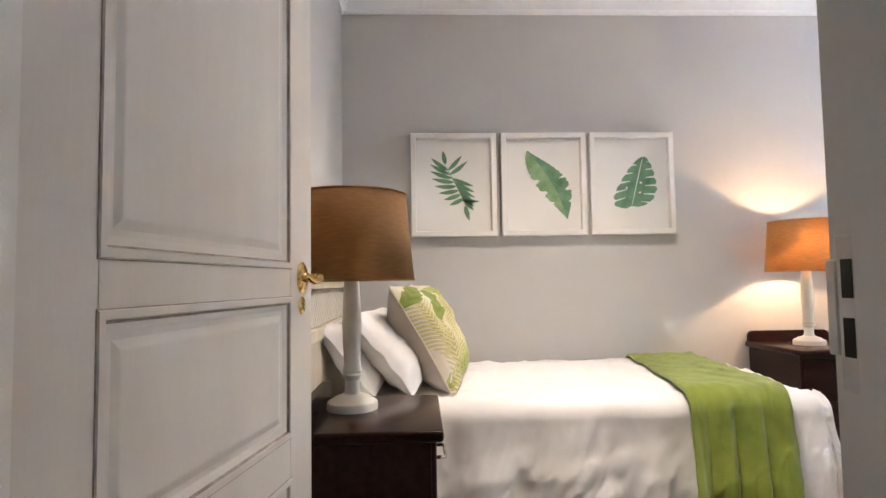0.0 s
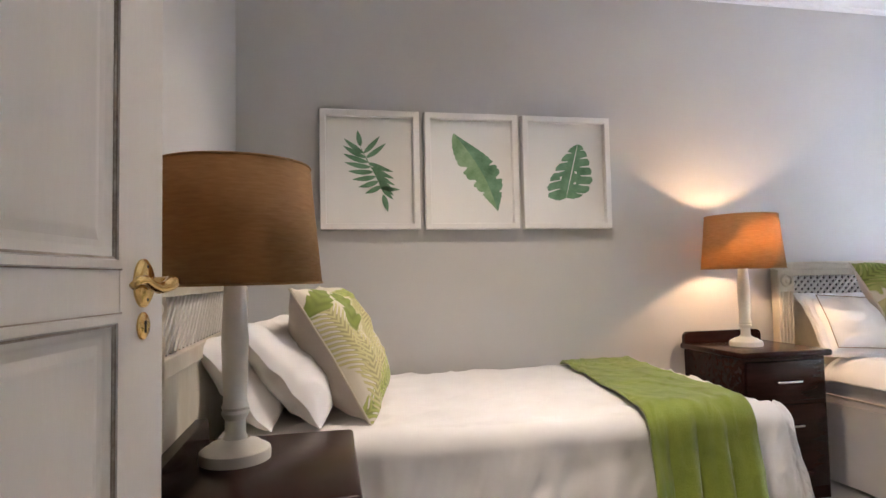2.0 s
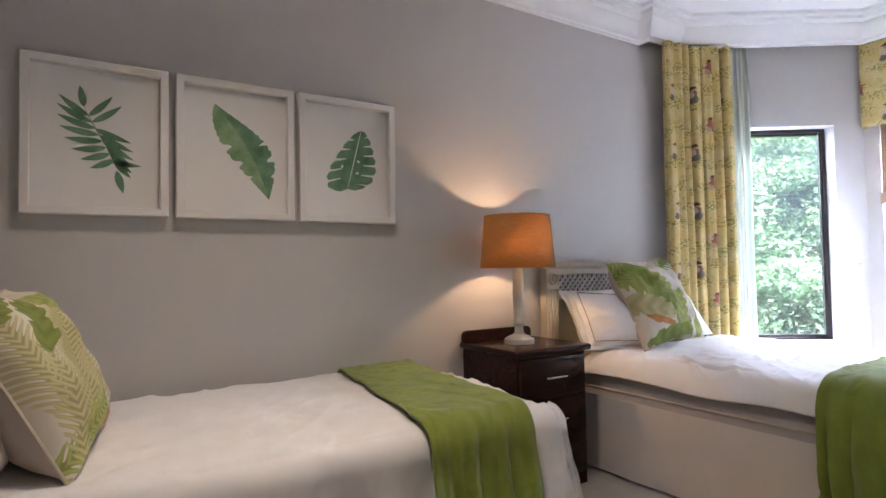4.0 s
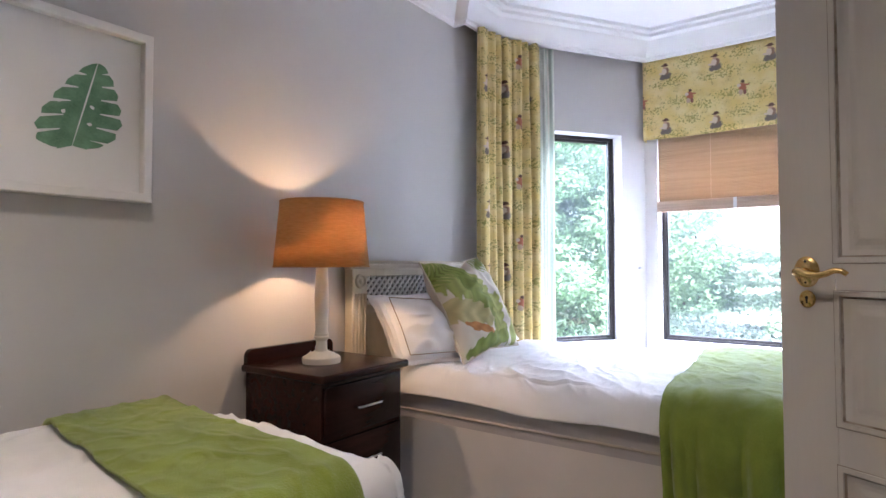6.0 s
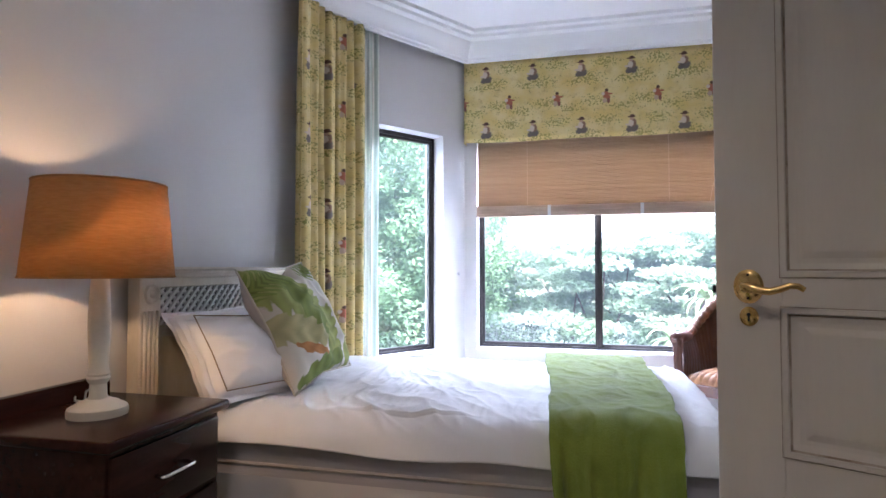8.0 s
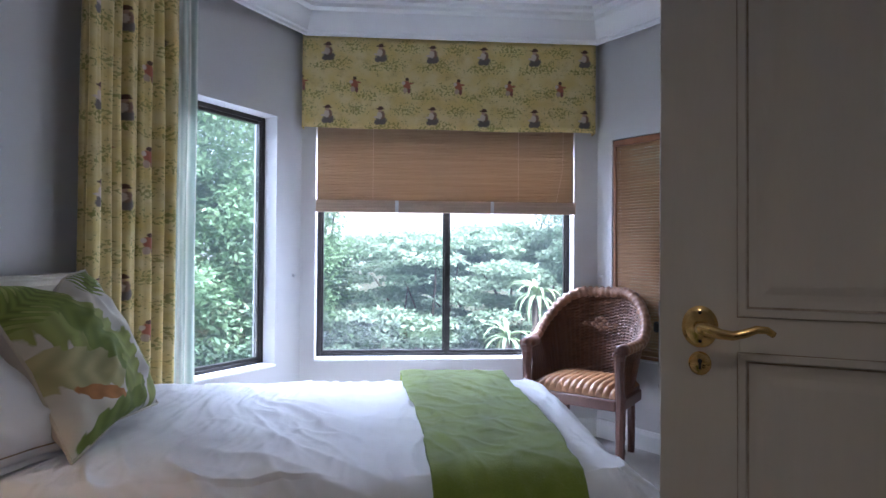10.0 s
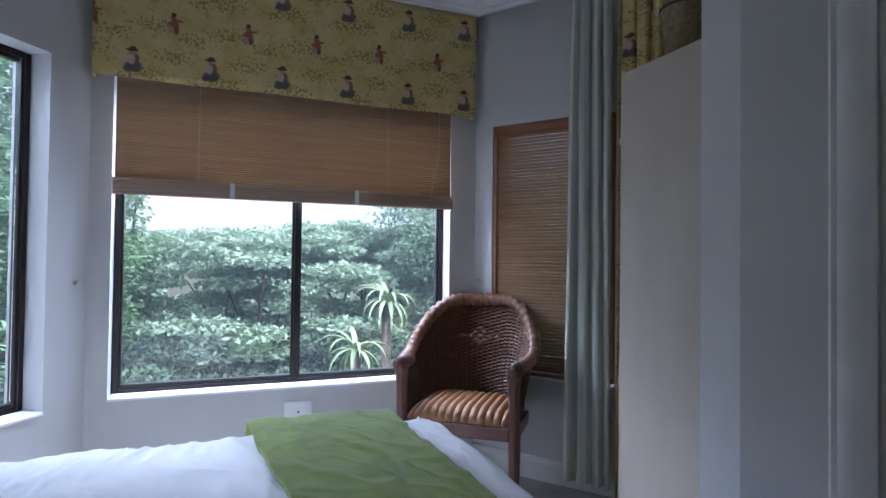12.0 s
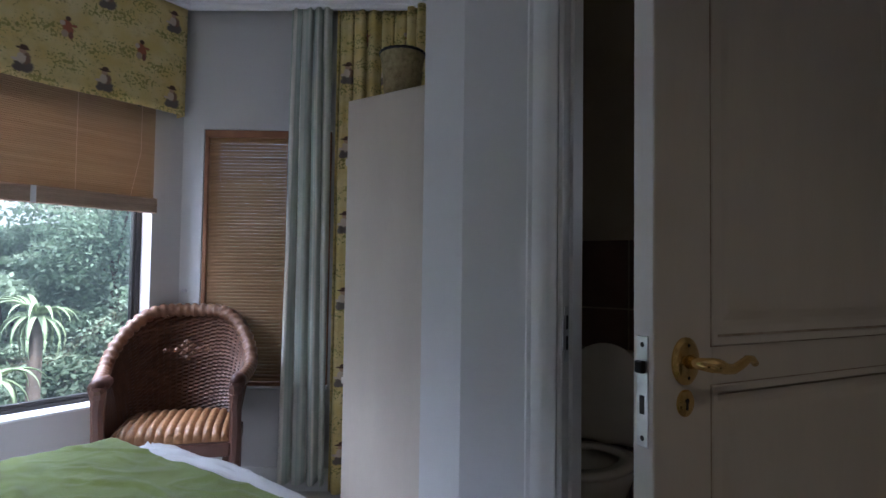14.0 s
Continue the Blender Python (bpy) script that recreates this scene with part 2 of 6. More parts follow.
def toile():
    """Yellow cotton printed with sprigs and small plain motifs in staggered rows; UV in metres."""
    m = bpy.data.materials.new("yellow_printed_cotton")
    m.use_nodes = True
    nt = m.node_tree
    k = Nodes(nt)
    uv = nt.nodes.new("ShaderNodeTexCoord").outputs["UV"]
    s = nt.nodes.new("ShaderNodeSeparateXYZ")
    nt.links.new(uv, s.inputs[0])
    u, v = s.outputs[0], s.outputs[1]

    def noise_at(scale, detail=3, rough=0.5):
        n = nt.nodes.new("ShaderNodeTexNoise")
        n.inputs["Scale"].default_value, n.inputs["Detail"].default_value, n.inputs["Roughness"].default_value = scale, detail, rough
        nt.links.new(uv, n.inputs["Vector"])
        return n.outputs[0]
    n_big, n_mid, n_small = noise_at(9), noise_at(28, 4, 0.6), noise_at(95, 3, 0.6)
    rag = k.m('MULTIPLY', k.m('SUBTRACT', n_small, 0.5), 3.2)
    PU, PV = 0.324, 0.39

    def thr(x, lo, hi):
        n = nt.nodes.new("ShaderNodeMapRange")
        n.inputs[1].default_value, n.inputs[2].default_value = lo, hi
        nt.links.new(x, n.inputs[0])
        return n.outputs[0]
    c = k.mix(thr(n_big, 0.35, 0.7), (0.70, 0.54, 0.19), (0.76, 0.64, 0.31))
    # faint tan shading, then sprigs of small leaves gathered in drifts
    c = k.mix(k.m('MULTIPLY', thr(noise_at(14, 4, 0.7), 0.52, 0.66), 0.45), c, (0.52, 0.38, 0.15))
    n_leaf = noise_at(70, 2, 0.5)
    sprig = k.m('MULTIPLY', thr(n_leaf, 0.58, 0.62), thr(n_mid, 0.56, 0.61))
    c = k.mix(k.m('MULTIPLY', sprig, 0.8), c, (0.30, 0.25, 0.07))
    # leafy tufts beside each motif
    leafy = k.m('MULTIPLY', k.m('SUBTRACT', n_leaf, 0.44), 16.0)
    for cu, cv, ru, rv in ((0.16, 0.13, 0.080, 0.034), (0.27, 0.235, 0.070, 0.030), (0.03, 0.32, 0.060, 0.026), (0.20, 0.365, 0.085, 0.030), (0.06, 0.11, 0.05, 0.020)):
        c = k.mix(k.m('MULTIPLY', k.blob(u, v, cu, cv, ru, rv, PU, PV, leafy), 0.75), c, (0.27, 0.25, 0.06))
    small_rag = k.m('MULTIPLY', rag, 0.5)
    brown, grey, pale, red = (0.12, 0.06, 0.035), (0.17, 0.135, 0.115), (0.66, 0.54, 0.42), (0.40, 0.13, 0.07)
    for cu, cv, ru, rv, col in (
            (0.112, 0.172, 0.028, 0.021, grey), (0.090, 0.156, 0.016, 0.013, grey), (0.118, 0.160, 0.020, 0.016, grey), (0.116, 0.202, 0.016, 0.022, (0.26, 0.15, 0.10)), (0.102, 0.200, 0.013, 0.020, pale),
            (0.084, 0.189, 0.015, 0.006, pale), (0.106, 0.231, 0.010, 0.010, (0.52, 0.33, 0.22)), (0.106, 0.241, 0.021, 0.005, brown), (0.110, 0.248, 0.012, 0.008, brown),
            (0.268, 0.395, 0.016, 0.024, red), (0.280, 0.380, 0.012, 0.014, red), (0.260, 0.358, 0.011, 0.015, (0.50, 0.36, 0.25)), (0.284, 0.356, 0.008, 0.015, (0.24, 0.10, 0.07)), (0.272, 0.428, 0.009, 0.009, brown), (0.294, 0.402, 0.014, 0.005, red), (0.250, 0.404, 0.009, 0.010, pale)):
        c = k.mix(k.blob(u, v, cu, cv, ru * 1.25, rv * 1.15, PU, PV, small_rag), c, col)
    b = nt.nodes["Principled BSDF"]
    b.inputs["Roughness"].default_value = 0.85
    b.inputs["Sheen Weight"].default_value = 0.15
    nt.links.new(c, b.inputs["Base Color"])
    bn = nt.nodes.new("ShaderNodeBump")
    bn.inputs["Strength"].default_value, bn.inputs["Distance"].default_value = 0.15, 0.002
    nt.links.new(n_small, bn.inputs["Height"])
    nt.links.new(bn.outputs[0], b.inputs["Normal"])
    tr = nt.nodes.new("ShaderNodeBsdfTranslucent")
    ms = nt.nodes.new("ShaderNodeMixShader")
    ms.inputs[0].default_value = 0.22
    nt.links.new(c, tr.inputs[0])
    nt.links.new(b.outputs[0], ms.inputs[1])
    nt.links.new(tr.outputs[0], ms.inputs[2])
    nt.links.new(ms.outputs[0], nt.nodes["Material Output"].inputs[0])
    return m


M_TOILE = toile()


# ---------------------------------------------------------------- mesh helpers
def part(name, bm, mat, parent=None, label="", smooth=False, mats=()):
    me = bpy.data.meshes.new(name)
    bmesh.ops.recalc_face_normals(bm, faces=bm.faces)
    bm.to_mesh(me)
    bm.free()
    me.materials.append(mat)
    for x in mats:
        me.materials.append(x)
    if smooth:
        me.polygons.foreach_set("use_smooth", [True] * len(me.polygons))
    ob = new(name, me)
    if parent is not None:
        ob.parent = parent
    if label:
        ob["label"] = label
    return ob


def soften(ob, angle=40):
    """Smooth shading with sharp edges kept."""
    me = ob.data
    me.polygons.foreach_set("use_smooth", [True] * len(me.polygons))
    me.set_sharp_from_angle(angle=radians(angle))
    return ob


def thing(name, m, label, category, group="", kind=""):
    ob = new(name)
    ob.matrix_world = m
    ob.empty_display_size = 0.1
    return tagged(ob, label, category, group, kind)


def bx(bm, lo, hi, bevel=0.0, seg=2, m=None):
    """A box from corner to corner, with rounded edges."""
    r = bmesh.ops.create_cube(bm, size=1)
    vs = r["verts"]
    for v in vs:
        for i in range(3):
            v.co[i] = lo[i] + (v.co[i] + 0.5) * (hi[i] - lo[i])
    if bevel:
        es = list({e for v in vs for e in v.link_edges})
        r = bmesh.ops.bevel(bm, geom=es, offset=bevel, segments=seg, profile=0.5, affect='EDGES')
        vs = list({v for f in r["faces"] for v in f.verts} | {v for v in vs if v.is_valid})
    if m is not None:
        bmesh.ops.transform(bm, matrix=m, verts=vs)
    return bm


def box(lo, hi, bevel=0.0, seg=2):
    return bx(bmesh.new(), lo, hi, bevel, seg)


def lathe(profile, n=32, bm=None, m=None):
    """A turned body from (radius, height) pairs, closed at the ends where the radius is 0."""
    bm = bm or bmesh.new()
    rings = []
    for r, z in profile:
        if r < 1e-6:
            rings.append([bm.verts.new((0, 0, z))])
        else:
            rings.append([bm.verts.new((r * math.cos(2 * math.pi * i / n), r * math.sin(2 * math.pi * i / n), z)) for i in range(n)])
    for a, b in zip(rings, rings[1:]):
        for i in range(n):
            j = (i + 1) % n
            if len(a) == 1 and len(b) == 1:
                continue
            if len(a) == 1:
                bm.faces.new((a[0], b[i], b[j]))
            elif len(b) == 1:
                bm.faces.new((a[i], a[j], b[0]))
            else:
                bm.faces.new((a[i], a[j], b[j], b[i]))
    if m is not None:
        bmesh.ops.transform(bm, matrix=m, verts=[v for r in rings for v in r])
    return bm


def tube(pts, r, n=8, bm=None, closed=False):
    """A round bar along points; r is one radius or one for each point."""
    bm = bm or bmesh.new()
    pts = [Vector(p) for p in pts]
    N = len(pts)
    rs = r if isinstance(r, (list, tuple)) else [r] * N
    rings, up = [], Vector((0.13, 0.21, 0.97))
    for i, p in enumerate(pts):
        a = pts[(i - 1) % N] if closed or i else pts[0]
        b = pts[(i + 1) % N] if closed or i < N - 1 else pts[-1]
        t = (b - a).normalized()
        s = t.cross(up)
        s = (s if s.length > 1e-3 else t.cross(Vector((1, 0, 0)))).normalized()
        w = s.cross(t).normalized()
        rings.append([bm.verts.new(p + rs[i] * (math.cos(2 * math.pi * k / n) * s + math.sin(2 * math.pi * k / n) * w)) for k in range(n)])
    for i in range(N if closed else N - 1):
        a, b = rings[i], rings[(i + 1) % N]
        for k in range(n):
            bm.faces.new((a[k], a[(k + 1) % n], b[(k + 1) % n], b[k]))
    if not closed:
        bm.faces.new(rings[0][::-1])
        bm.faces.new(rings[-1])
    return bm


def sweep(path, profile, closed=False):
    """A moulding: profile of (out, up) swept along a plan path; out is to the left of the path."""
    bm = bmesh.new()
    P = [Vector((p[0], p[1])) for p in path]
    rings = []
    for i, p in enumerate(P):
        d0 = (p - P[i - 1]).normalized() if i or closed else (P[1] - p).normalized()
        d1 = (P[(i + 1) % len(P)] - p).normalized() if i < len(P) - 1 or closed else d0
        n0, n1 = Vector((-d0.y, d0.x)), Vector((-d1.y, d1.x))
        mit = (n0 + n1) / max(0.25, 1 + n0.dot(n1))
        rings.append([bm.verts.new((p.x + mit.x * o, p.y + mit.y * o, z)) for o, z in profile])
    k = len(profile)
    for i in range(len(P) if closed else len(P) - 1):
        a, b = rings[i], rings[(i + 1) % len(P)]
        for j in range(k):
            bm.faces.new((a[j], a[(j + 1) % k], b[(j + 1) % k], b[j]))
    if not closed:
        bm.faces.new(rings[0])
        bm.faces.new(rings[-1][::-1])
    return bm


def grid(nu, nv, f, uv=None, bm=None):
    """A surface of nu x nv cells, f(a, b) with a, b from 0 to 1; uv gives its texture coordinates."""
    bm = bm or bmesh.new()
    vs = [[bm.verts.new(f(i / nu, j / nv)) for j in range(nv + 1)] for i in range(nu + 1)]
    lay = bm.loops.layers.uv.verify() if uv else None
    for i in range(nu):
        for j in range(nv):
            fa = bm.faces.new((vs[i][j], vs[i + 1][j], vs[i + 1][j + 1], vs[i][j + 1]))
            if uv:
                for lo, (a, b) in zip(fa.loops, ((i, j), (i + 1, j), (i + 1, j + 1), (i, j + 1))):
                    lo[lay].uv = uv(a / nu, b / nv)
    return bm


def thicken(ob, t, offset=-1):
    s = ob.modifiers.new("thickness", 'SOLIDIFY')
    s.thickness, s.offset = t, offset
    return ob


def wall(name, p0, p1, z1=CEIL, openings=(), thick=0.2, z0=0.0, mat=None, label="painted plaster wall"):
    """A wall from p0 to p1 with the room on its left; openings are (from, to, bottom, top)."""
    a, b = Vector(p0), Vector(p1)
    L = (b - a).length
    d = (b - a) / L
    n = Vector((d.y, -d.x))
    us = sorted({0.0, L, *[q for o in openings for q in o[:2]]})
    zs = sorted({z0, z1, *[q for o in openings for q in o[2:]]})

    def solid(i, j):
        if not (0 <= i < len(us) - 1 and 0 <= j < len(zs) - 1):
            return False
        u, z = (us[i] + us[i + 1]) / 2, (zs[j] + zs[j + 1]) / 2
        return not any(o[0] < u < o[1] and o[2] < z < o[3] for o in openings)
    bm = bmesh.new()
    cache = {}

    def v(i, j, k):
        if (i, j, k) not in cache:
            p = a + d * us[i] + n * (thick * k)
            cache[i, j, k] = bm.verts.new((p.x, p.y, zs[j]))
        return cache[i, j, k]
    for i in range(len(us) - 1):
        for j in range(len(zs) - 1):
            if not solid(i, j):
                continue
            for k in (0, 1):
                bm.faces.new((v(i, j, k), v(i + 1, j, k), v(i + 1, j + 1, k), v(i, j + 1, k)))
            for di, dj, q in ((-1, 0, ((i, j), (i, j + 1))), (1, 0, ((i + 1, j), (i + 1, j + 1))), (0, -1, ((i, j), (i + 1, j))), (0, 1, ((i, j + 1), (i + 1, j + 1)))):
                if not solid(i + di, j + dj):
                    bm.faces.new((v(*q[0], 0), v(*q[1], 0), v(*q[1], 1), v(*q[0], 1)))
    ob = part(name, bm, mat or M_WALL)
    return tagged(ob, label, "wall", kind="structure")


# ---------------------------------------------------------------- the room
XW, YN, YS, XE = -0.03, 3.57, 1.05, 5.05
DX, DY = 0.81, 0.58                     # slant of the bay's side walls
NE0, NE1 = (XE, 2.83), (XE - DX * 1.275, YN)
SE1, SE0 = (XE, 0.93), (XE - DX * 1.24, 0.93 - DY * 1.24)
E_, F_ = (3.182, YS), (3.473, 0.88)
WIN_B, WIN_T = 0.50, 1.985
wall("wall_north", NE1, (XW, YN), label="pale grey-beige painted plaster wall behind the beds")
wall("wall_west", (XW, YN), (XW, YS - 0.14), label="pale grey-beige painted plaster wall with a headboard against it")
D1, D2 = (-0.015, 0.845), (2.01, 2.85)
wall("wall_south", (XW - 0.2, YS), E_, openings=[(D1[0] - XW + 0.2, D1[1] - XW + 0.2, 0, 2.06), (D2[0] - XW + 0.2, D2[1] - XW + 0.2, 0, 2.06)], thick=0.14,
     label="painted plaster wall with two doorways")
wall("wall_splay", E_, F_, thick=0.12, label="short slanted painted wall beside the wardrobe")
wall("wall_alcove_west", F_, (F_[0], SE0[1]), thick=0.12)
wall("wall_alcove_south", (F_[0] - 0.12, SE0[1]), SE0)
wall("wall_bay_south", SE0, SE1, openings=[(1.24 - 0.80, 1.24 - 0.115, 0.53, 1.90)], label="slanted bay wall with a window under a bamboo blind")
wall("wall_bay_east", SE1, NE0, openings=[(0.155, 1.81, WIN_B, WIN_T)], label="bay wall with a wide window")
wall("wall_bay_north", NE0, NE1, openings=[(0.20, 0.86, WIN_B, WIN_T)], label="slanted bay wall with a tall narrow window")
tagged(part("floor", box((XW - 0.2, YS - 0.14, -0.2), (XE + 0.3, YN + 0.2, 0)), M_CARPET), "grey-beige cut pile carpet", "floor", kind="structure")
tagged(part("floor_alcove", box((F_[0] - 0.12, -0.1, -0.2), (XE + 0.3, YS - 0.14, 0)), M_CARPET), "grey-beige cut pile carpet", "floor", kind="structure")
tagged(part("ceiling", box((XW - 0.3, -1.6, CEIL), (XE + 0.4, YN + 0.3, CEIL + 0.15)), M_CEIL), "flat white painted ceiling", "ceiling", kind="structure")

# hall behind the first door, bathroom behind the second
wall("wall_hall_west", (-0.30, YS - 0.14), (-0.30, -1.4), thick=0.12)
wall("wall_hall_south", (-0.30, -1.4), (1.30, -1.4), thick=0.12)
wall("wall_hall_east", (1.30, -1.4), (1.30, YS - 0.14), thick=0.12)
tagged(part("floor_hall", box((-0.42, -1.5, -0.2), (1.42, YS - 0.14, 0)), M_TILE), "brown hall floor outside the bedroom", "floor", kind="structure")
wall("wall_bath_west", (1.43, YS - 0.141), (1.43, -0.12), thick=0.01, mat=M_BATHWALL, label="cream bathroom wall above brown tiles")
# the south wall's opening is unseen, added to brighten the bathroom
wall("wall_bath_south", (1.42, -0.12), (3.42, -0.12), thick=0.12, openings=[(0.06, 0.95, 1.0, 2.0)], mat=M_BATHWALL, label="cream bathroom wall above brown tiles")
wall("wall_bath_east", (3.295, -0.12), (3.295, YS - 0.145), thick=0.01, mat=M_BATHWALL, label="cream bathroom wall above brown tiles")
tagged(part("floor_bathroom", box((1.42, -0.12, -0.2), (3.30, YS - 0.141, 0)), M_BATHTILE), "brown tiled bathroom floor", "floor", kind="structure")


def bath_tiles():
    """Brown wall tiles up to shoulder height on the far bathroom wall."""
    base = thing("bathroom_wall_tiling", pose(1.5, -0.12, 0), "dark brown square tiles on the lower bathroom wall", "tiling", kind="structure")
    w, h = 0.30, 0.33
    b = box((0.004, 0, 0.004), (w - 0.004, 0.012, h - 0.004), 0.003, 1)
    first = part("tile", b, M_BATHTILE, base)
    for i in range(6):
        for j in range(4):
            if i or j:
                o = new("tile", first.data)
                o.parent = base
                o.location = (i * w, 0, j * h)


# coved cornice round the room, boxed forward round the bay to hide the curtain tracks
CPROF = [(o, CEIL + h) for o, h in ((-0.01, -0.18), (0.012, -0.18), (0.016, -0.165), (0.03, -0.16), (0.034, -0.14), (0.05, -0.115), (0.075, -0.085), (0.082, -0.06), (0.115, -0.048), (0.12, -0.028), (0.15, -0.022), (0.155, 0.01), (-0.01, 0.01))]
XJ = 3.66
off = 0.075
cne = (XE - off - 0.01, NE0[1] - 0.035)
cse = (XE - off - 0.01, SE1[1] + 0.035)
PATHC = [(XW, YS), (E_[0] - 0.0, YS), (F_[0], F_[1]), (F_[0], SE0[1] + 0.11), (SE0[0] - 0.06, SE0[1] + 0.11), cse, cne, (XJ + 0.29, YN - 0.09), (XJ, YN - 0.09), (XJ, YN), (XW, YN)]
tagged(soften(part("cornice", sweep(PATHC, CPROF, closed=True), M_CORN), 25), "white stepped plaster cornice boxed out round the bay", "cornice", kind="structure")
SKIRT = [(0, 0), (0.016, 0), (0.016, 0.09), (0.008, 0.115), (0, 0.118)]
tagged(part("baseboard", sweep([F_, (F_[0], SE0[1]), SE0, SE1, NE0, NE1, (XW, YN), (XW, YS + 0.02)], SKIRT), M_TRIM), "white painted skirting board", "baseboard", kind="structure")
tagged(part("baseboard", sweep([(D1[1] + 0.11, YS), (D2[0] - 0.11, YS)], SKIRT), M_TRIM), "white painted skirting board", "baseboard", kind="structure")


def window(name, p0, p1, u0, u1, label, mullion=None, depth=0.10, zb=WIN_B, zt=WIN_T):
    """A dark-framed window in the opening from u0 to u1 of the wall p0-p1."""
    a, b = Vector(p0), Vector(p1)
    d = (b - a).normalized()
    n = Vector((d.y, -d.x))
    base = a + d * u0 + n * depth
    ob = thing(name, Matrix.Translation((base.x, base.y, zb)) @ pose(0, 0, 0, 0, 0, math.degrees(math.atan2(d.y, d.x))), label, "window", kind="structure")
    w, h, f = u1 - u0, zt - zb, 0.026
    fr = bmesh.new()
    for lo, hi in (((0, -0.05, 0), (f, 0, h)), ((w - f, -0.05, 0), (w, 0, h)), ((f, -0.05, 0), (w - f, 0, f)), ((f, -0.05, h - f), (w - f, 0, h))):
        bx(fr, lo, hi, 0.003, 1)
    part("window_frame", fr, M_FRAME, ob, "dark bronze aluminium frame")
    xs = [f] + ([mullion - 0.013, mullion + 0.013] if mullion else []) + [w - f]
    for x0, x1 in zip(xs[::2], xs[1::2]):
        sash = bmesh.new()
        for lo, hi in (((x0, -0.042, f), (x0 + 0.011, -0.008, h - f)), ((x1 - 0.011, -0.042, f), (x1, -0.008, h - f)), ((x0 + 0.011, -0.042, f), (x1 - 0.011, -0.008, f + 0.018)), ((x0 + 0.018, -0.042, h - f - 0.018), (x1 - 0.011, -0.008, h - f))):
            bx(sash, lo, hi, 0.002, 1)
        part("sash", sash, M_FRAME, ob)
        p = part("pane", box((x0 + 0.012, -0.027, f + 0.012), (x1 - 0.012, -0.022, h - f - 0.012)), M_GLASS, ob, "clear glass pane")
        p.visible_shadow = False
    if mullion:
        part("mullion", box((mullion - 0.013, -0.05, f), (mullion + 0.013, 0.004, h - f), 0.003, 1), M_FRAME, ob)
    part("window_sill", box((-0.0, 0.0, -0.006), (w, depth + 0.012, 0.008), 0.004, 1), M_REVEAL, ob, "white painted sill")
    st = bmesh.new()
    tube([(w * 0.86, 0.0, h - 0.03), (w * 0.86, 0.03, h - 0.02), (w * 0.9, 0.045, h - 0.01)], 0.005, 6, st)
    bx(st, (w * 0.83, -0.002, h - 0.045), (w * 0.89, 0.008, h - 0.02), 0.002, 1)
    part("stay", st, M_FRAME, ob)
    return ob


window("window_1", NE0, NE1, 0.20, 0.86, "tall dark-framed casement window looking into trees")
window("window_2", SE1, NE0, 0.155, 1.81, "wide dark-framed sliding window looking onto a garden", mullion=0.82)
window("window_3", SE0, SE1, 1.24 - 0.80, 1.24 - 0.115, "narrow dark-framed window behind a bamboo blind", zb=0.53, zt=1.90)


# ---------------------------------------------------------------- doors
def ring_sweep(x0, x1, z0, z1, prof):
    """A moulding round a rectangle in the x-z plane; prof of (inset, y)."""
    bm = bmesh.new()
    rings = [[bm.verts.new((x0 + i, y, z0 + i)), bm.verts.new((x1 - i, y, z0 + i)), bm.verts.new((x1 - i, y, z1 - i)), bm.verts.new((x0 + i, y, z1 - i))] for i, y in ((p[0], p[1]) for p in prof)]
    rings = [list(r) for r in rings]
    for a, b in zip(rings, rings[1:]):
        for k in range(4):
            bm.faces.new((a[k], a[(k + 1) % 4], b[(k + 1) % 4], b[k]))
    return bm


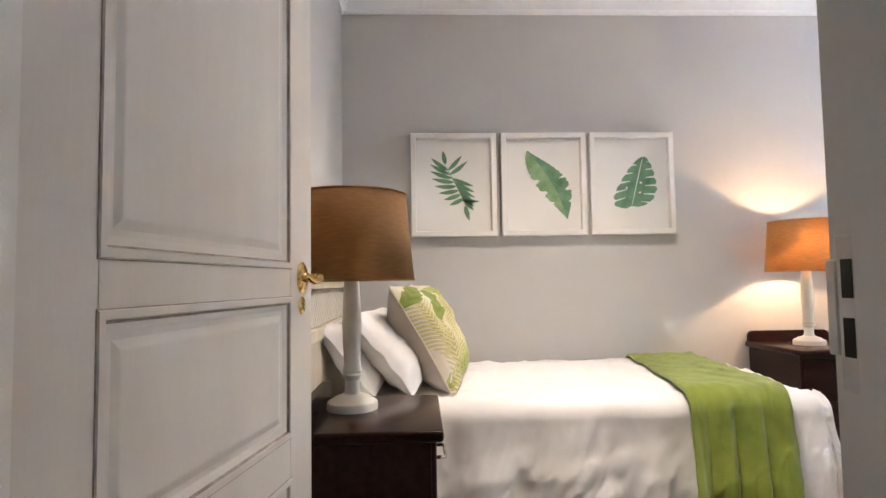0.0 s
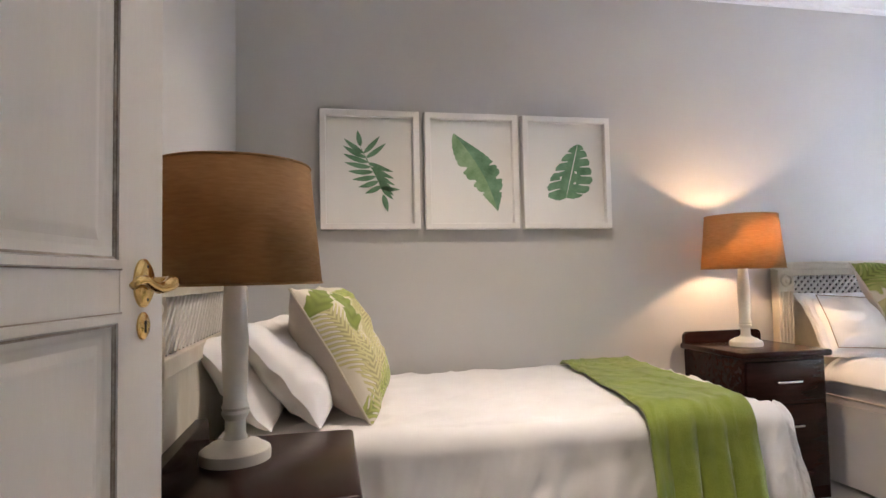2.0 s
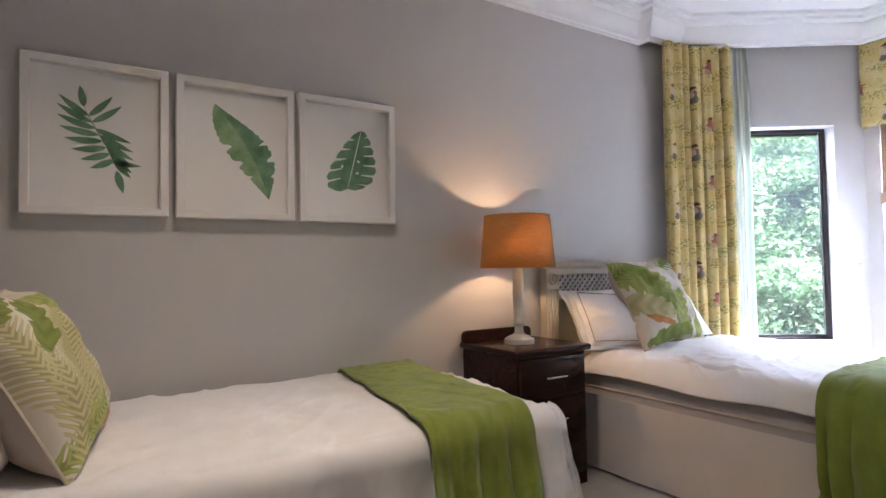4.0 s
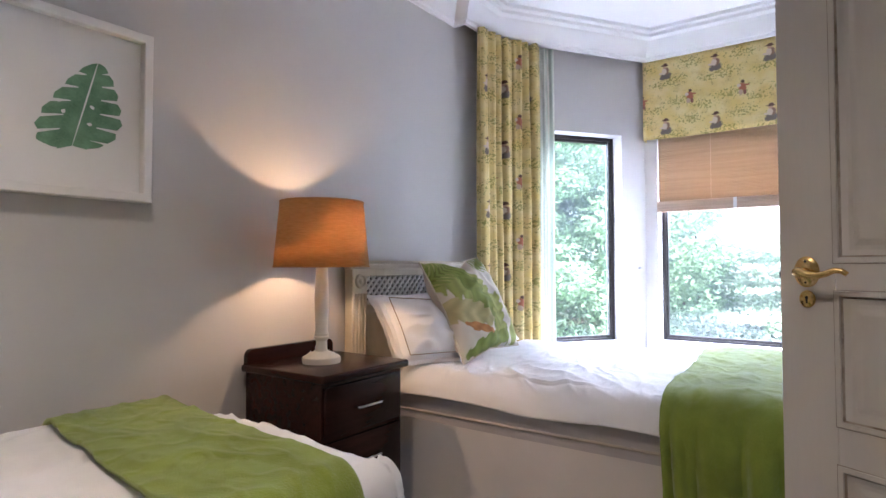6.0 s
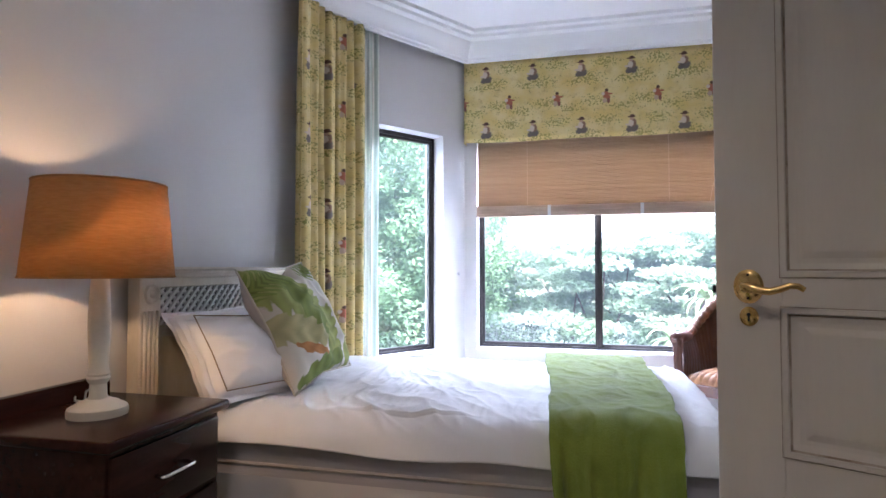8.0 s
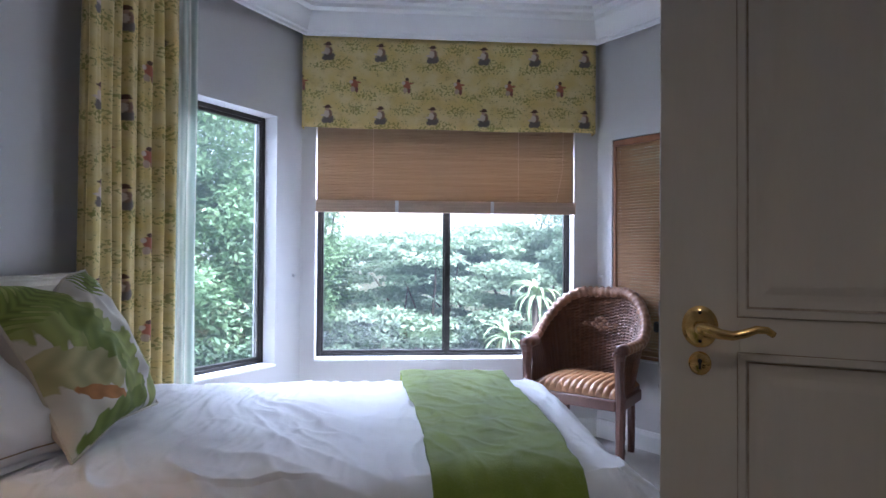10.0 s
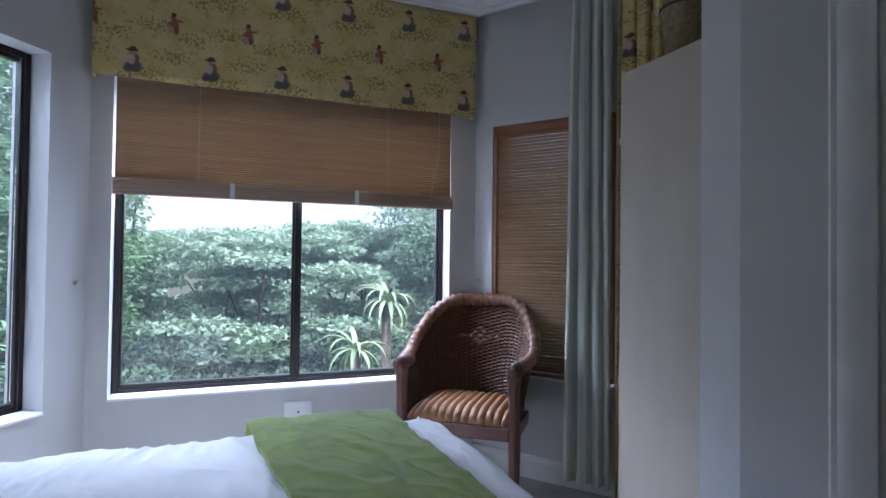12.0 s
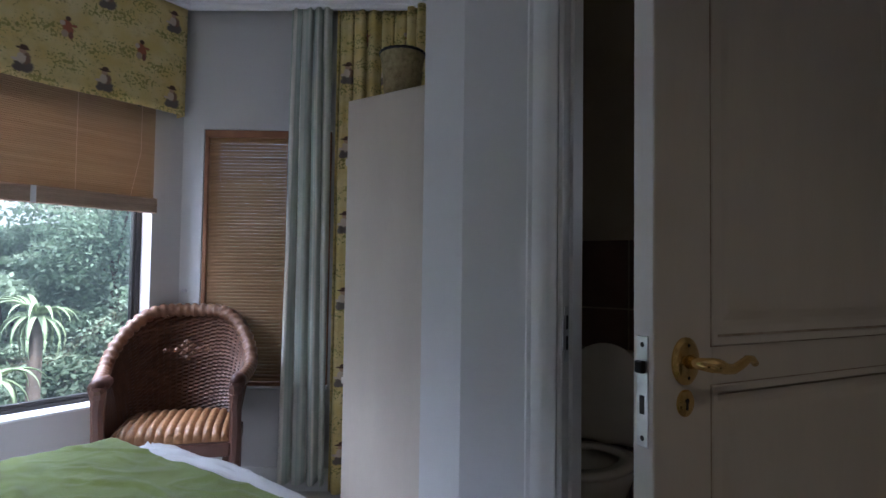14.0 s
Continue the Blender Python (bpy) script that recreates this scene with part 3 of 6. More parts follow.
def lever(parent, x, z, side, way):
    """Brass rose, scroll lever and keyhole plate on one face of a door; way is +1 or -1 along the door."""
    s = side
    y0 = 0.02 * s
    rose = bmesh.new()
    lathe([(0, 0), (0.0285, 0), (0.0285, 0.003), (0.0245, 0.006), (0.0225, 0.0075), (0.0, 0.0085)], 28, rose, Matrix.Translation((x, y0, z)) @ pose(0, 0, 0, -90 * s) @ Matrix.Diagonal((1, 1.25, 1, 1)))
    ro = part("rose", rose, M_BRASS, parent, "polished brass rose", smooth=True)
    soften(ro, 35)
    screws = bmesh.new()
    for dz in (-0.024, 0.024):
        lathe([(0, 0), (0.0035, 0), (0.0028, 0.0012), (0, 0.0014)], 10, screws, Matrix.Translation((x, y0 + 0.0066 * s, z + dz)) @ pose(0, 0, 0, -90 * s))
    part("screw", screws, M_FRAME, ro)
    pts, rs = [], []
    for t, dy, dx, dz, r in ((0, 0.006, 0, 0, 0.011), (1, 0.02, 0, 0, 0.0085), (2, 0.034, 0, 0, 0.0095), (3, 0.044, 0.004, 0, 0.011), (4, 0.047, 0.014, -0.001, 0.0105), (5, 0.046, 0.03, -0.006, 0.0085),
                             (6, 0.045, 0.048, -0.008, 0.0075), (7, 0.044, 0.066, -0.003, 0.007), (8, 0.043, 0.082, 0.004, 0.0065), (9, 0.041, 0.096, 0.003, 0.006), (10, 0.039, 0.106, -0.004, 0.0055)):
        pts.append((x + way * dx, y0 + s * dy, z + dz))
        rs.append(r)
    part("door_handle", tube(pts, rs, 14), M_BRASS, parent, "polished brass scroll lever", smooth=True)
    key = bmesh.new()
    lathe([(0, 0), (0.018, 0), (0.018, 0.002), (0.015, 0.0042), (0, 0.0045)], 24, key, Matrix.Translation((x, y0, z - 0.062)) @ pose(0, 0, 0, -90 * s) @ Matrix.Diagonal((1, 1.12, 1, 1)))
    ko = soften(part("escutcheon", key, M_BRASS, parent, "brass keyhole plate"), 35)
    hole = bmesh.new()
    lathe([(0, 0), (0.0038, 0), (0.0038, 0.0006), (0, 0.0006)], 12, hole, Matrix.Translation((x, y0 + 0.0045 * s, z - 0.058)) @ pose(0, 0, 0, -90 * s))
    bx(hole, (x - 0.002, y0 + (0.0045 if s > 0 else -0.0051), z - 0.072), (x + 0.002, y0 + (0.0051 if s > 0 else -0.0045), z - 0.058))
    part("keyhole", hole, M_BLACK, ko)
    return ro


def panel_door(name, hinge, angle, width, st, label, height=2.03, t=0.04):
    ob = thing(name, pose(hinge[0], hinge[1], 0.008, 0, 0, angle), label, "door", kind="structure")
    h = t / 2
    zs = [(0.22, 0.60), (0.69, 0.980), (1.047, 1.90)]
    for x0, x1 in ((0, st), (width - st, width)):
        part("stile", box((x0, -h, 0), (x1, h, height), 0.002, 1), M_DOOR, ob)
    edges = [0] + [q for z in zs for q in z] + [height]
    for z0, z1 in zip(edges[::2], edges[1::2]):
        part("rail", box((st, -h + 0.0005, z0), (width - st, h - 0.0005, z1)), M_DOOR, ob)
    for z0, z1 in zs:
        x0, x1 = st, width - st
        pn = part("panel", box((x0, -0.010, z0), (x1, 0.010, z1)), M_DOOR, ob)
        for s in (1, -1):
            y = h * s
            q = [(-0.004, y), (-0.002, y + 0.003 * s), (0.008, y + 0.003 * s), (0.010, y - 0.002 * s), (0.016, y - 0.004 * s), (0.022, y - 0.009 * s), (0.026, y - 0.0095 * s)]
            soften(part("moulding", ring_sweep(x0, x1, z0, z1, q), M_DOOR, pn), 50)
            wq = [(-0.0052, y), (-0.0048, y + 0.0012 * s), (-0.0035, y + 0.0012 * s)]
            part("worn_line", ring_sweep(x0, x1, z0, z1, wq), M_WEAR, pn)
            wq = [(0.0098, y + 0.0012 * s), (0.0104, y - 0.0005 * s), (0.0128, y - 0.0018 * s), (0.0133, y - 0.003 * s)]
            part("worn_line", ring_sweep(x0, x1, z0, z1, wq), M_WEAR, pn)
            fy = 0.0102 * s
            fq = [(0.034, fy), (0.037, fy + 0.0008 * s), (0.046, fy + 0.0034 * s), (0.049, fy + 0.0038 * s)]
            fi = ring_sweep(x0, x1, z0, z1, fq)
            i = 0.049
            fi.faces.new([fi.verts.new(c) for c in ((x0 + i, fy + 0.0038 * s, z0 + i), (x1 - i, fy + 0.0038 * s, z0 + i), (x1 - i, fy + 0.0038 * s, z1 - i), (x0 + i, fy + 0.0038 * s, z1 - i))])
            part("raised_field", fi, M_DOOR, pn)
    for s in (1, -1):
        lever(ob, width - 0.064, 1.024, s, -1)
    pl = part("lock_plate", box((width - 0.0008, -0.011, 0.90), (width + 0.002, 0.011, 1.062), 0.001, 1), M_STEEL, ob, "steel lock faceplate")
    b = box((width + 0.0015, -0.008, 1.008), (width + 0.011, 0.008, 1.026), 0.002, 1)
    part("latch", b, M_BLACK, pl)
    part("deadbolt", box((width + 0.0018, -0.0045, 0.948), (width + 0.0028, 0.0045, 0.975)), M_FRAME, pl)
    sc = bmesh.new()
    for z in (0.913, 1.049):
        lathe([(0, 0), (0.004, 0), (0.003, 0.001), (0, 0.0012)], 10, sc, Matrix.Translation((width + 0.002, 0, z)) @ pose(0, 0, 0, 0, 90))
    part("screw", sc, M_FRAME, pl)
    hg = bmesh.new()
    for z in (0.25, 1.75):
        lathe([(0, z), (0.006, z), (0.006, z + 0.1), (0, z + 0.1)], 10, hg, Matrix.Translation((-0.004, h + 0.003, 0)))
    part("hinge", hg, M_STEEL, ob)
    return ob


def door_frame(name, x0, x1, strike_at, label):
    """Lining and architraves of a doorway in the south wall."""
    ob = thing(name, pose(0, 0, 0), label, "door frame", kind="structure")
    y0, y1, zt = YS - 0.14, YS, 2.06
    for a, b in ((x0, x0 + 0.018), (x1 - 0.018, x1)):
        part("jamb", box((a, y0 - 0.002, 0), (b, y1 + 0.002, zt - 0.018), 0.003, 1), M_TRIM, ob)
    part("head", box((x0, y0 - 0.002, zt - 0.018), (x1, y1 + 0.002, zt), 0.003, 1), M_TRIM, ob)
    for a, b in ((x0 + 0.018, x0 + 0.030), (x1 - 0.030, x1 - 0.018)):
        part("stop", box((a, y0 + 0.02, 0), (b, y1 - 0.046, zt - 0.018), 0.002, 1), M_TRIM, ob)
    q = [(0, 0.0), (0, 0.012), (0.008, 0.016), (0.028, 0.016), (0.036, 0.020), (0.062, 0.022), (0.077, 0.018), (0.088, 0.022), (0.096, 0.018), (0.096, 0.0)]
    for side, y in ((1, y1 + 0.0005), (-1, y0 - 0.0005)):
        for s, x in ((-1, x0), (1, x1)):
            bm = bmesh.new()
            ra = [bm.verts.new((x + s * o - s * 0.004, y + side * d, 0)) for o, d in q]
            rb = [bm.verts.new((x + s * o - s * 0.004, y + side * d, zt + o)) for o, d in q]
            for k in range(len(q) - 1):
                bm.faces.new((ra[k], ra[k + 1], rb[k + 1], rb[k]))
            bm.faces.new(ra)
            bm.faces.new(rb)
            soften(part("architrave", bm, M_TRIM, ob), 30)
        bm = bmesh.new()
        ra = [bm.verts.new((x0 - o + 0.004, y + side * d, zt - 0.004 + o)) for o, d in q]
        rb = [bm.verts.new((x1 + o - 0.004, y + side * d, zt - 0.004 + o)) for o, d in q]
        for k in range(len(q) - 1):
            bm.faces.new((ra[k], ra[k + 1], rb[k + 1], rb[k]))
        soften(part("architrave", bm, M_TRIM, ob), 30)
    sx = strike_at
    sp = part("strike_plate", box((sx - 0.0025, y1 - 0.040, 0.90), (sx + 0.0005, y1 - 0.012, 1.06), 0.001, 1), M_STEEL, ob, "steel strike plate")
    hb = bmesh.new()
    for z0, z1 in ((0.935, 0.975), (0.995, 1.035)):
        bx(hb, (sx - 0.0035, y1 - 0.034, z0), (sx - 0.002, y1 - 0.019, z1))
    part("latch_hole", hb, M_BLACK, sp)
    part("strike_lip", box((sx - 0.004, y1 - 0.012, 0.935), (sx + 0.001, y1 + 0.003, 1.035), 0.0015, 1), M_STEEL, sp)
    return ob


panel_door("door_1", (-0.018, 1.005), 81.0, 0.83, 0.128, "open cream panelled bedroom door with worn mouldings and brass lever")
panel_door("door_2", (2.032, 1.035), 62.0, 0.80, 0.125, "half-open cream panelled bathroom door with brass lever handle")
door_frame("door_frame_1", D1[0], D1[1], D1[1] - 0.018, "white painted bedroom door frame with a steel strike plate")
door_frame("door_frame_2", D2[0], D2[1], D2[1] - 0.018, "white painted bathroom door frame with moulded architrave")


# ---------------------------------------------------------------- beds
def cloth(x0, x1, y0, y1, z, r, ext, seed, nu=120, nv=120, wrinkle=0.006, flare=0.06, fold=0.012, sag=0.0, hem=0.0, streak=0.0):
    """A cover laid over a block: ext gives how far it reaches past x0, x1, y0, y1."""
    off = Vector((seed * 3.7, seed * 1.3, seed * 7.1))

    def f(a, b):
        x = (x0 - ext[0]) + a * (x1 - x0 + ext[0] + ext[1])
        y = (y0 - ext[2]) + b * (y1 - y0 + ext[2] + ext[3])
        cx, cy = min(max(x, x0 + r), x1 - r), min(max(y, y0 + r), y1 - r)
        ex, ey = x - cx, y - cy
        L = math.hypot(ex, ey)
        p = Vector((x, y, 0))
        w = noise.noise(p * 3.1 + off) * 0.55 + noise.noise(p * 8 + off) * 0.3 + noise.noise(p * 17 + off) * 0.15
        ridge = 1 - abs(noise.noise(Vector((x * 4.0, y * 5.5, 0)) + off)) * 2
        qd = p + Vector((noise.noise(p * 2.3 + off), noise.noise(p * 2.3 - off), 0)) * 0.16
        cr = 0.0
        for fr, am in ((4.5, 1.0), (9.0, 0.6), (19.0, 0.12)):
            c1 = max(0, 1 - 3.2 * abs(noise.noise(Vector(((0.83 * qd.x + 0.56 * qd.y) * fr * 0.28, (0.83 * qd.y - 0.56 * qd.x) * fr * 1.1, seed)))))
            cr += am * c1 * c1 * (0.35 + max(0, noise.noise(p * 1.7 + off * 2)) * 1.8)
        top = wrinkle * (w * 1.0 + 0.5 * max(0, ridge - 0.55) + 0.75 * cr)
        st = max(0, 1 - 3 * abs(noise.noise(Vector((qd.x * 1.6, qd.y * 12, seed + 3))))) ** 2 + 0.6 * max(0, 1 - 3 * abs(noise.noise(Vector((qd.x * 3, qd.y * 24, seed + 6))))) ** 2
        top += streak * st * (0.25 + max(0, noise.noise(p * 2.4 - off)) * 1.6)
        crown = sag * (1 - min(1, abs((x - (x0 + x1) / 2) / (x1 - x0) * 2)) ** 2) * (1 - min(1, abs((y - (y0 + y1) / 2) / (y1 - y0) * 2)) ** 2)
        if L < 1e-6:
            return (x, y, z + top + crown)
        dx, dy = ex / L, ey / L
        top *= max(0.0, 1 - L * abs(dx) / (0.8 * r))
        if L < r * math.pi / 2:
            g, dr = r * math.sin(L / r), r * (1 - math.cos(L / r))
        else:
            g, dr = r, r + L - r * math.pi / 2
        k = min(1, dr / 0.25)
        s = x * abs(dy) + y * abs(dx) + 0.12 * math.atan2(dy, dx)
        wave = fold * k * (math.sin(s * 21 + 4 * noise.noise(Vector((s * 3, dr * 2, seed)))) + 0.8 * noise.noise(Vector((s * 13, dr * 5, seed + 5))) + 0.6 * noise.noise(Vector((s * 5 + dr * 9, dr * 12, seed + 9))))
        q2 = Vector((s * 11 + dr * 5 + 1.2 * noise.noise(Vector((s * 2, dr * 3, seed))), dr * 4 - s * 1.5, seed + 2))
        c2 = max(0, 1 - 2.6 * abs(noise.noise(q2))) ** 2 + 0.55 * max(0, 1 - 2.6 * abs(noise.noise(q2 * 2.1))) ** 2
        ws = 0.2 + 0.8 * abs(dy)                        # the long side hangs in looser folds than the foot
        g += ws * flare * k * dr + ws * wave * 0.6 + 0.4 * fold * k + ws * 0.6 * fold * min(1, dr / 0.22) * c2 * (0.4 + max(0, noise.noise(Vector((s * 1.8, dr * 3, seed + 11)))) * 2)
        drop = dr + hem * noise.noise(Vector((s * 2.2, seed, 3)))
        return (cx + dx * g, cy + dy * g, max(0.012, z - drop + top * (1 - k)))
    return grid(nu, nv, f)


def puff(w, h, t, n=28, flange=0.0, chop=0.0, seed=0, pinch=0.12):
    """A stuffed cushion lying flat: width w, height h, thickness t, with drawn-in sides and full corners."""
    bm = bmesh.new()
    lay = bm.loops.layers.uv.verify()

    def pos(a, b, s):
        u, v = 2 * a - 1, 2 * b - 1
        iu, iv = u / (1 - flange), v / (1 - flange)
        body = max(0, 1 - abs(iu) ** 2.6) ** 0.55 * max(0, 1 - abs(iv) ** 2.6) ** 0.55
        px = u * w / 2 * (1 - pinch * (1 - abs(v)) * abs(u) ** 3 * 0.6)
        py = v * h / 2 * (1 - pinch * (1 - abs(u)) * abs(v) ** 3 * 0.6)
        zz = s * t / 2 * body
        if chop:
            c = math.exp(-(u / 0.28) ** 2) * max(0, v) ** 1.5
            py -= chop * c
            zz *= 1 + 0.25 * c
        q = Vector((px * 6, py * 6, seed + s))
        cr = max(0, 1 - 3 * abs(noise.noise(Vector((px * 7 + py * 4, py * 11 - px * 3, seed + 9))))) ** 2
        zz += body * (0.022 * noise.noise(q) + 0.009 * s * cr) + 0.010 * noise.noise(Vector((px * 16, py * 16, seed)))
        return (px, py, zz - s * 0.0006)
    for s in (1, -1):
        vs = [[bm.verts.new(pos(i / n, j / n, s)) for j in range(n + 1)] for i in range(n + 1)]
        for i in range(n):
            for j in range(n):
                fa = bm.faces.new((vs[i][j], vs[i + 1][j], vs[i + 1][j + 1], vs[i][j + 1]))
                fa.material_index = 0 if s > 0 else 1
                for lo, (a, b) in zip(fa.loops, ((i, j), (i + 1, j), (i + 1, j + 1), (i, j + 1))):
                    lo[lay].uv = (a / n, b / n)
    return bm


def outline(w, h, n=24, inset=0.0, pinch=0.12, chop=0.0, z=0.0):
    """Points round a cushion's edge."""
    out = []
    for side in range(4):
        for i in range(n):
            q = 2 * i / n - 1
            u, v = ((q, -1), (1, q), (-q, 1), (-1, -q))[side]
            u, v = u * (1 - inset), v * (1 - inset)
            px = u * w / 2 * (1 - pinch * (1 - abs(v)) * abs(u) ** 3 * 0.6)
            py = v * h / 2 * (1 - pinch * (1 - abs(u)) * abs(v) ** 3 * 0.6)
            if chop:
                py -= chop * math.exp(-(u / 0.28) ** 2) * max(0, v) ** 1.5
            out.append((px, py, z))
    return out


def leafprint(name, seed, lay):
    """Cushion cotton printed with large palm leaves; UV from 0 to 1. lay: leaves as (u, v, turn, length, width, colour)."""
    m = bpy.data.materials.new(name)
    m.use_nodes = True
    nt = m.node_tree
    k = Nodes(nt)
    uv = nt.nodes.new("ShaderNodeTexCoord").outputs["UV"]
    nz = nt.nodes.new("ShaderNodeTexNoise")
    nz.inputs["Scale"].default_value, nz.inputs["Detail"].default_value = 5 + seed, 4
    nt.links.new(uv, nz.inputs["Vector"])
    c = k.mix(nz.outputs[0], (0.60, 0.54, 0.42), (0.72, 0.68, 0.58))
    s = nt.nodes.new("ShaderNodeSeparateXYZ")
    nt.links.new(uv, s.inputs[0])
    for lu, lv, turn, ln, wd, col, ribs in lay:
        ct, sn = math.cos(radians(turn)), math.sin(radians(turn))
        du, dv = k.m('SUBTRACT', s.outputs[0], lu), k.m('SUBTRACT', s.outputs[1], lv)
        a = k.m('ADD', k.m('MULTIPLY', du, ct), k.m('MULTIPLY', dv, sn))
        b = k.m('SUBTRACT', k.m('MULTIPLY', dv, ct), k.m('MULTIPLY', du, sn))
        ab = k.m('ABSOLUTE', b)
        comb = k.m('SINE', k.m('MULTIPLY', k.m('SUBTRACT', a, k.m('MULTIPLY', ab, 0.9)), ribs))
        rel = k.m('DIVIDE', ab, wd)
        cut = k.m('MULTIPLY', k.m('MAXIMUM', k.m('SUBTRACT', 0.15, comb), 0.0), k.m('MINIMUM', k.m('MULTIPLY', rel, 1.6), 1.0))
        rag = k.m('ADD', k.m('MULTIPLY', cut, 1.5 if ribs > 100 else 0.35), k.m('MULTIPLY', k.m('SUBTRACT', nz.outputs[0], 0.5), 0.9))
        d = k.m('ADD', k.m('ADD', k.m('POWER', k.m('ABSOLUTE', k.m('DIVIDE', a, ln)), 2), k.m('POWER', rel, 2)), rag)
        n = nt.nodes.new("ShaderNodeMapRange")
        n.inputs[1].default_value, n.inputs[2].default_value = 1.05, 0.92
        nt.links.new(d, n.inputs[0])
        lo, hi = (0.72, 1.22) if ribs > 100 else (0.86, 1.10)
        tone = k.mix(k.m('MULTIPLY_ADD', comb, 0.5, 0.5), tuple(q * lo for q in col), tuple(min(1, q * hi) for q in col))
        c = k.mix(n.outputs[0], c, tone)
    b = nt.nodes["Principled BSDF"]
    b.inputs["Roughness"].default_value = 0.85
    nt.links.new(c, b.inputs["Base Color"])
    return m


G1, G2, G3, O1, W1 = (0.20, 0.25, 0.05), (0.33, 0.36, 0.10), (0.46, 0.42, 0.20), (0.45, 0.20, 0.06), (0.66, 0.62, 0.54)
M_PRINT1 = leafprint("leaf_print_pale", 1, [
    (0.40, 0.52, 62, 0.46, 0.26, G3, 190), (0.22, 0.12, 10, 0.30, 0.10, G2, 150), (0.10, 0.55, 95, 0.30, 0.12, G3, 170),
    (0.16, 0.30, 80, 0.30, 0.11, G3, 150), (0.60, 0.38, 62, 0.40, 0.20, G3, 170), (0.86, 0.66, 115, 0.34, 0.13, G2, 160), (0.30, 0.74, 60, 0.22, 0.10, G1, 70), (0.40, 0.20, 15, 0.26, 0.11, G2, 150),
    (0.62, 0.82, 150, 0.24, 0.09, G2, 80), (0.85, 0.22, 60, 0.24, 0.10, G3, 140), (0.60, 0.07, 5, 0.22, 0.06, O1, 60), (0.14, 0.88, 30, 0.2, 0.08, G1, 80)])
M_PRINT2 = leafprint("leaf_print_bold", 2, [
    (0.74, 0.52, 82, 0.62, 0.17, W1, 26), (0.94, 0.42, 78, 0.55, 0.11, G2, 46), (0.30, 0.68, -38, 0.50, 0.22, G2, 45), (0.48, 0.46, -60, 0.52, 0.13, G1, 50), (0.20, 0.40, -22, 0.34, 0.13, G3, 40),
    (0.20, 0.88, 20, 0.30, 0.14, G1, 120), (0.84, 0.92, 25, 0.24, 0.13, G1, 110), (0.28, 0.24, -25, 0.20, 0.045, O1, 50), (0.62, 0.24, 70, 0.32, 0.10, G2, 60), (0.40, 0.08, 5, 0.36, 0.09, G1, 45)])


def headboard(name, m, w, label):
    """Cream headboard, its back at y = 0, facing -y: fluted posts with rosettes, lattice frieze, moulded top."""
    ob = thing(name, m, label, "headboard")
    ph, top = 0.10, 1.075
    for s in (-1, 1):
        xc = s * (w / 2 - ph / 2)
        b = box((xc - ph / 2, -0.055, 0), (xc + ph / 2, 0, 1.035), 0.004, 1)
        flutes = []
        for i in range(4):
            flutes.append((xc - 0.03 + i * 0.02, -0.0565))
        p = part("post", b, M_CREAM, ob, "fluted cream post")
        for fx, fy in flutes:
            part("flute", tube([(fx, fy, 0.42), (fx, fy, 0.92)], 0.006, 8), M_CREAM, p, smooth=True)
        ros = lathe([(0, 0.012), (0.010, 0.010), (0.014, 0.004), (0.022, 0.004), (0.027, 0.012), (0.033, 0.010), (0.036, 0)], 28, None, Matrix.Translation((xc, -0.055, 0.978)) @ pose(0, 0, 0, 90))
        soften(part("rosette", ros, M_CREAM, p), 50)
    hw = w / 2 - ph
    part("lower_panel", box((-hw, -0.035, 0.25), (hw, -0.012, 0.82)), M_CREAM, ob)
    part("rail", box((-hw, -0.048, 0.82), (hw, 0, 0.865), 0.003, 1), M_CREAM, ob)
    part("rail", box((-hw, -0.048, 1.0), (hw, 0, 1.035), 0.003, 1), M_CREAM, ob)
    # near-black sheet paints the shade seen between the lattice strips
    part("backing", box((-hw, -0.012, 0.865), (hw, -0.006, 1.0)), M_GAPSHADE, ob, "dark sheet standing in for the shaded gap behind the lattice")
    # lattice strips crossing both ways, clipped to the frieze
    z0, z1 = 0.865, 1.0
    H = z1 - z0
    for way, y in ((1, -0.030), (-1, -0.022)):
        bm = bmesh.new()
        x = -hw - H
        while x < hw:
            a, b = x, x + H
            lo, hi = max(a, -hw), min(b, hw)
            if hi - lo > 0.01:
                za, zb = z0 + (lo - a), z0 + (hi - a)
                if way < 0:
                    za, zb = z1 - (lo - a), z1 - (hi - a)
                ax, bx_ = Vector((lo, y, za)), Vector((hi, y, zb))
                d = (bx_ - ax).normalized()
                n = Vector((-d.z, 0, d.x)) * 0.0058
                k = Vector((0, 0.004, 0))
                vs = [bm.verts.new(q) for q in (ax - n - k, ax + n - k, ax + n + k, ax - n + k, bx_ - n - k, bx_ + n - k, bx_ + n + k, bx_ - n + k)]
                for fc in ((0, 1, 2, 3), (7, 6, 5, 4), (0, 4, 5, 1), (1, 5, 6, 2), (2, 6, 7, 3), (3, 7, 4, 0)):
                    bm.faces.new([vs[i] for i in fc])
            x += 0.040
        part("lattice", bm, M_LATTICE, ob, "diagonal painted lattice strips")
    tm = bmesh.new()
    q = [(0, 1.035), (0.058, 1.035), (0.062, 1.043), (0.070, 1.052), (0.072, 1.060), (0.080, 1.066), (0.080, top), (0, top)]
    ra = [tm.verts.new((-w / 2 - o * 0.35, -o, z)) for o, z in q]
    rb = [tm.verts.new((w / 2 + o * 0.35, -o, z)) for o, z in q]
    for i in range(len(q)):
        tm.faces.new((ra[i], ra[(i + 1) % len(q)], rb[(i + 1) % len(q)], rb[i]))
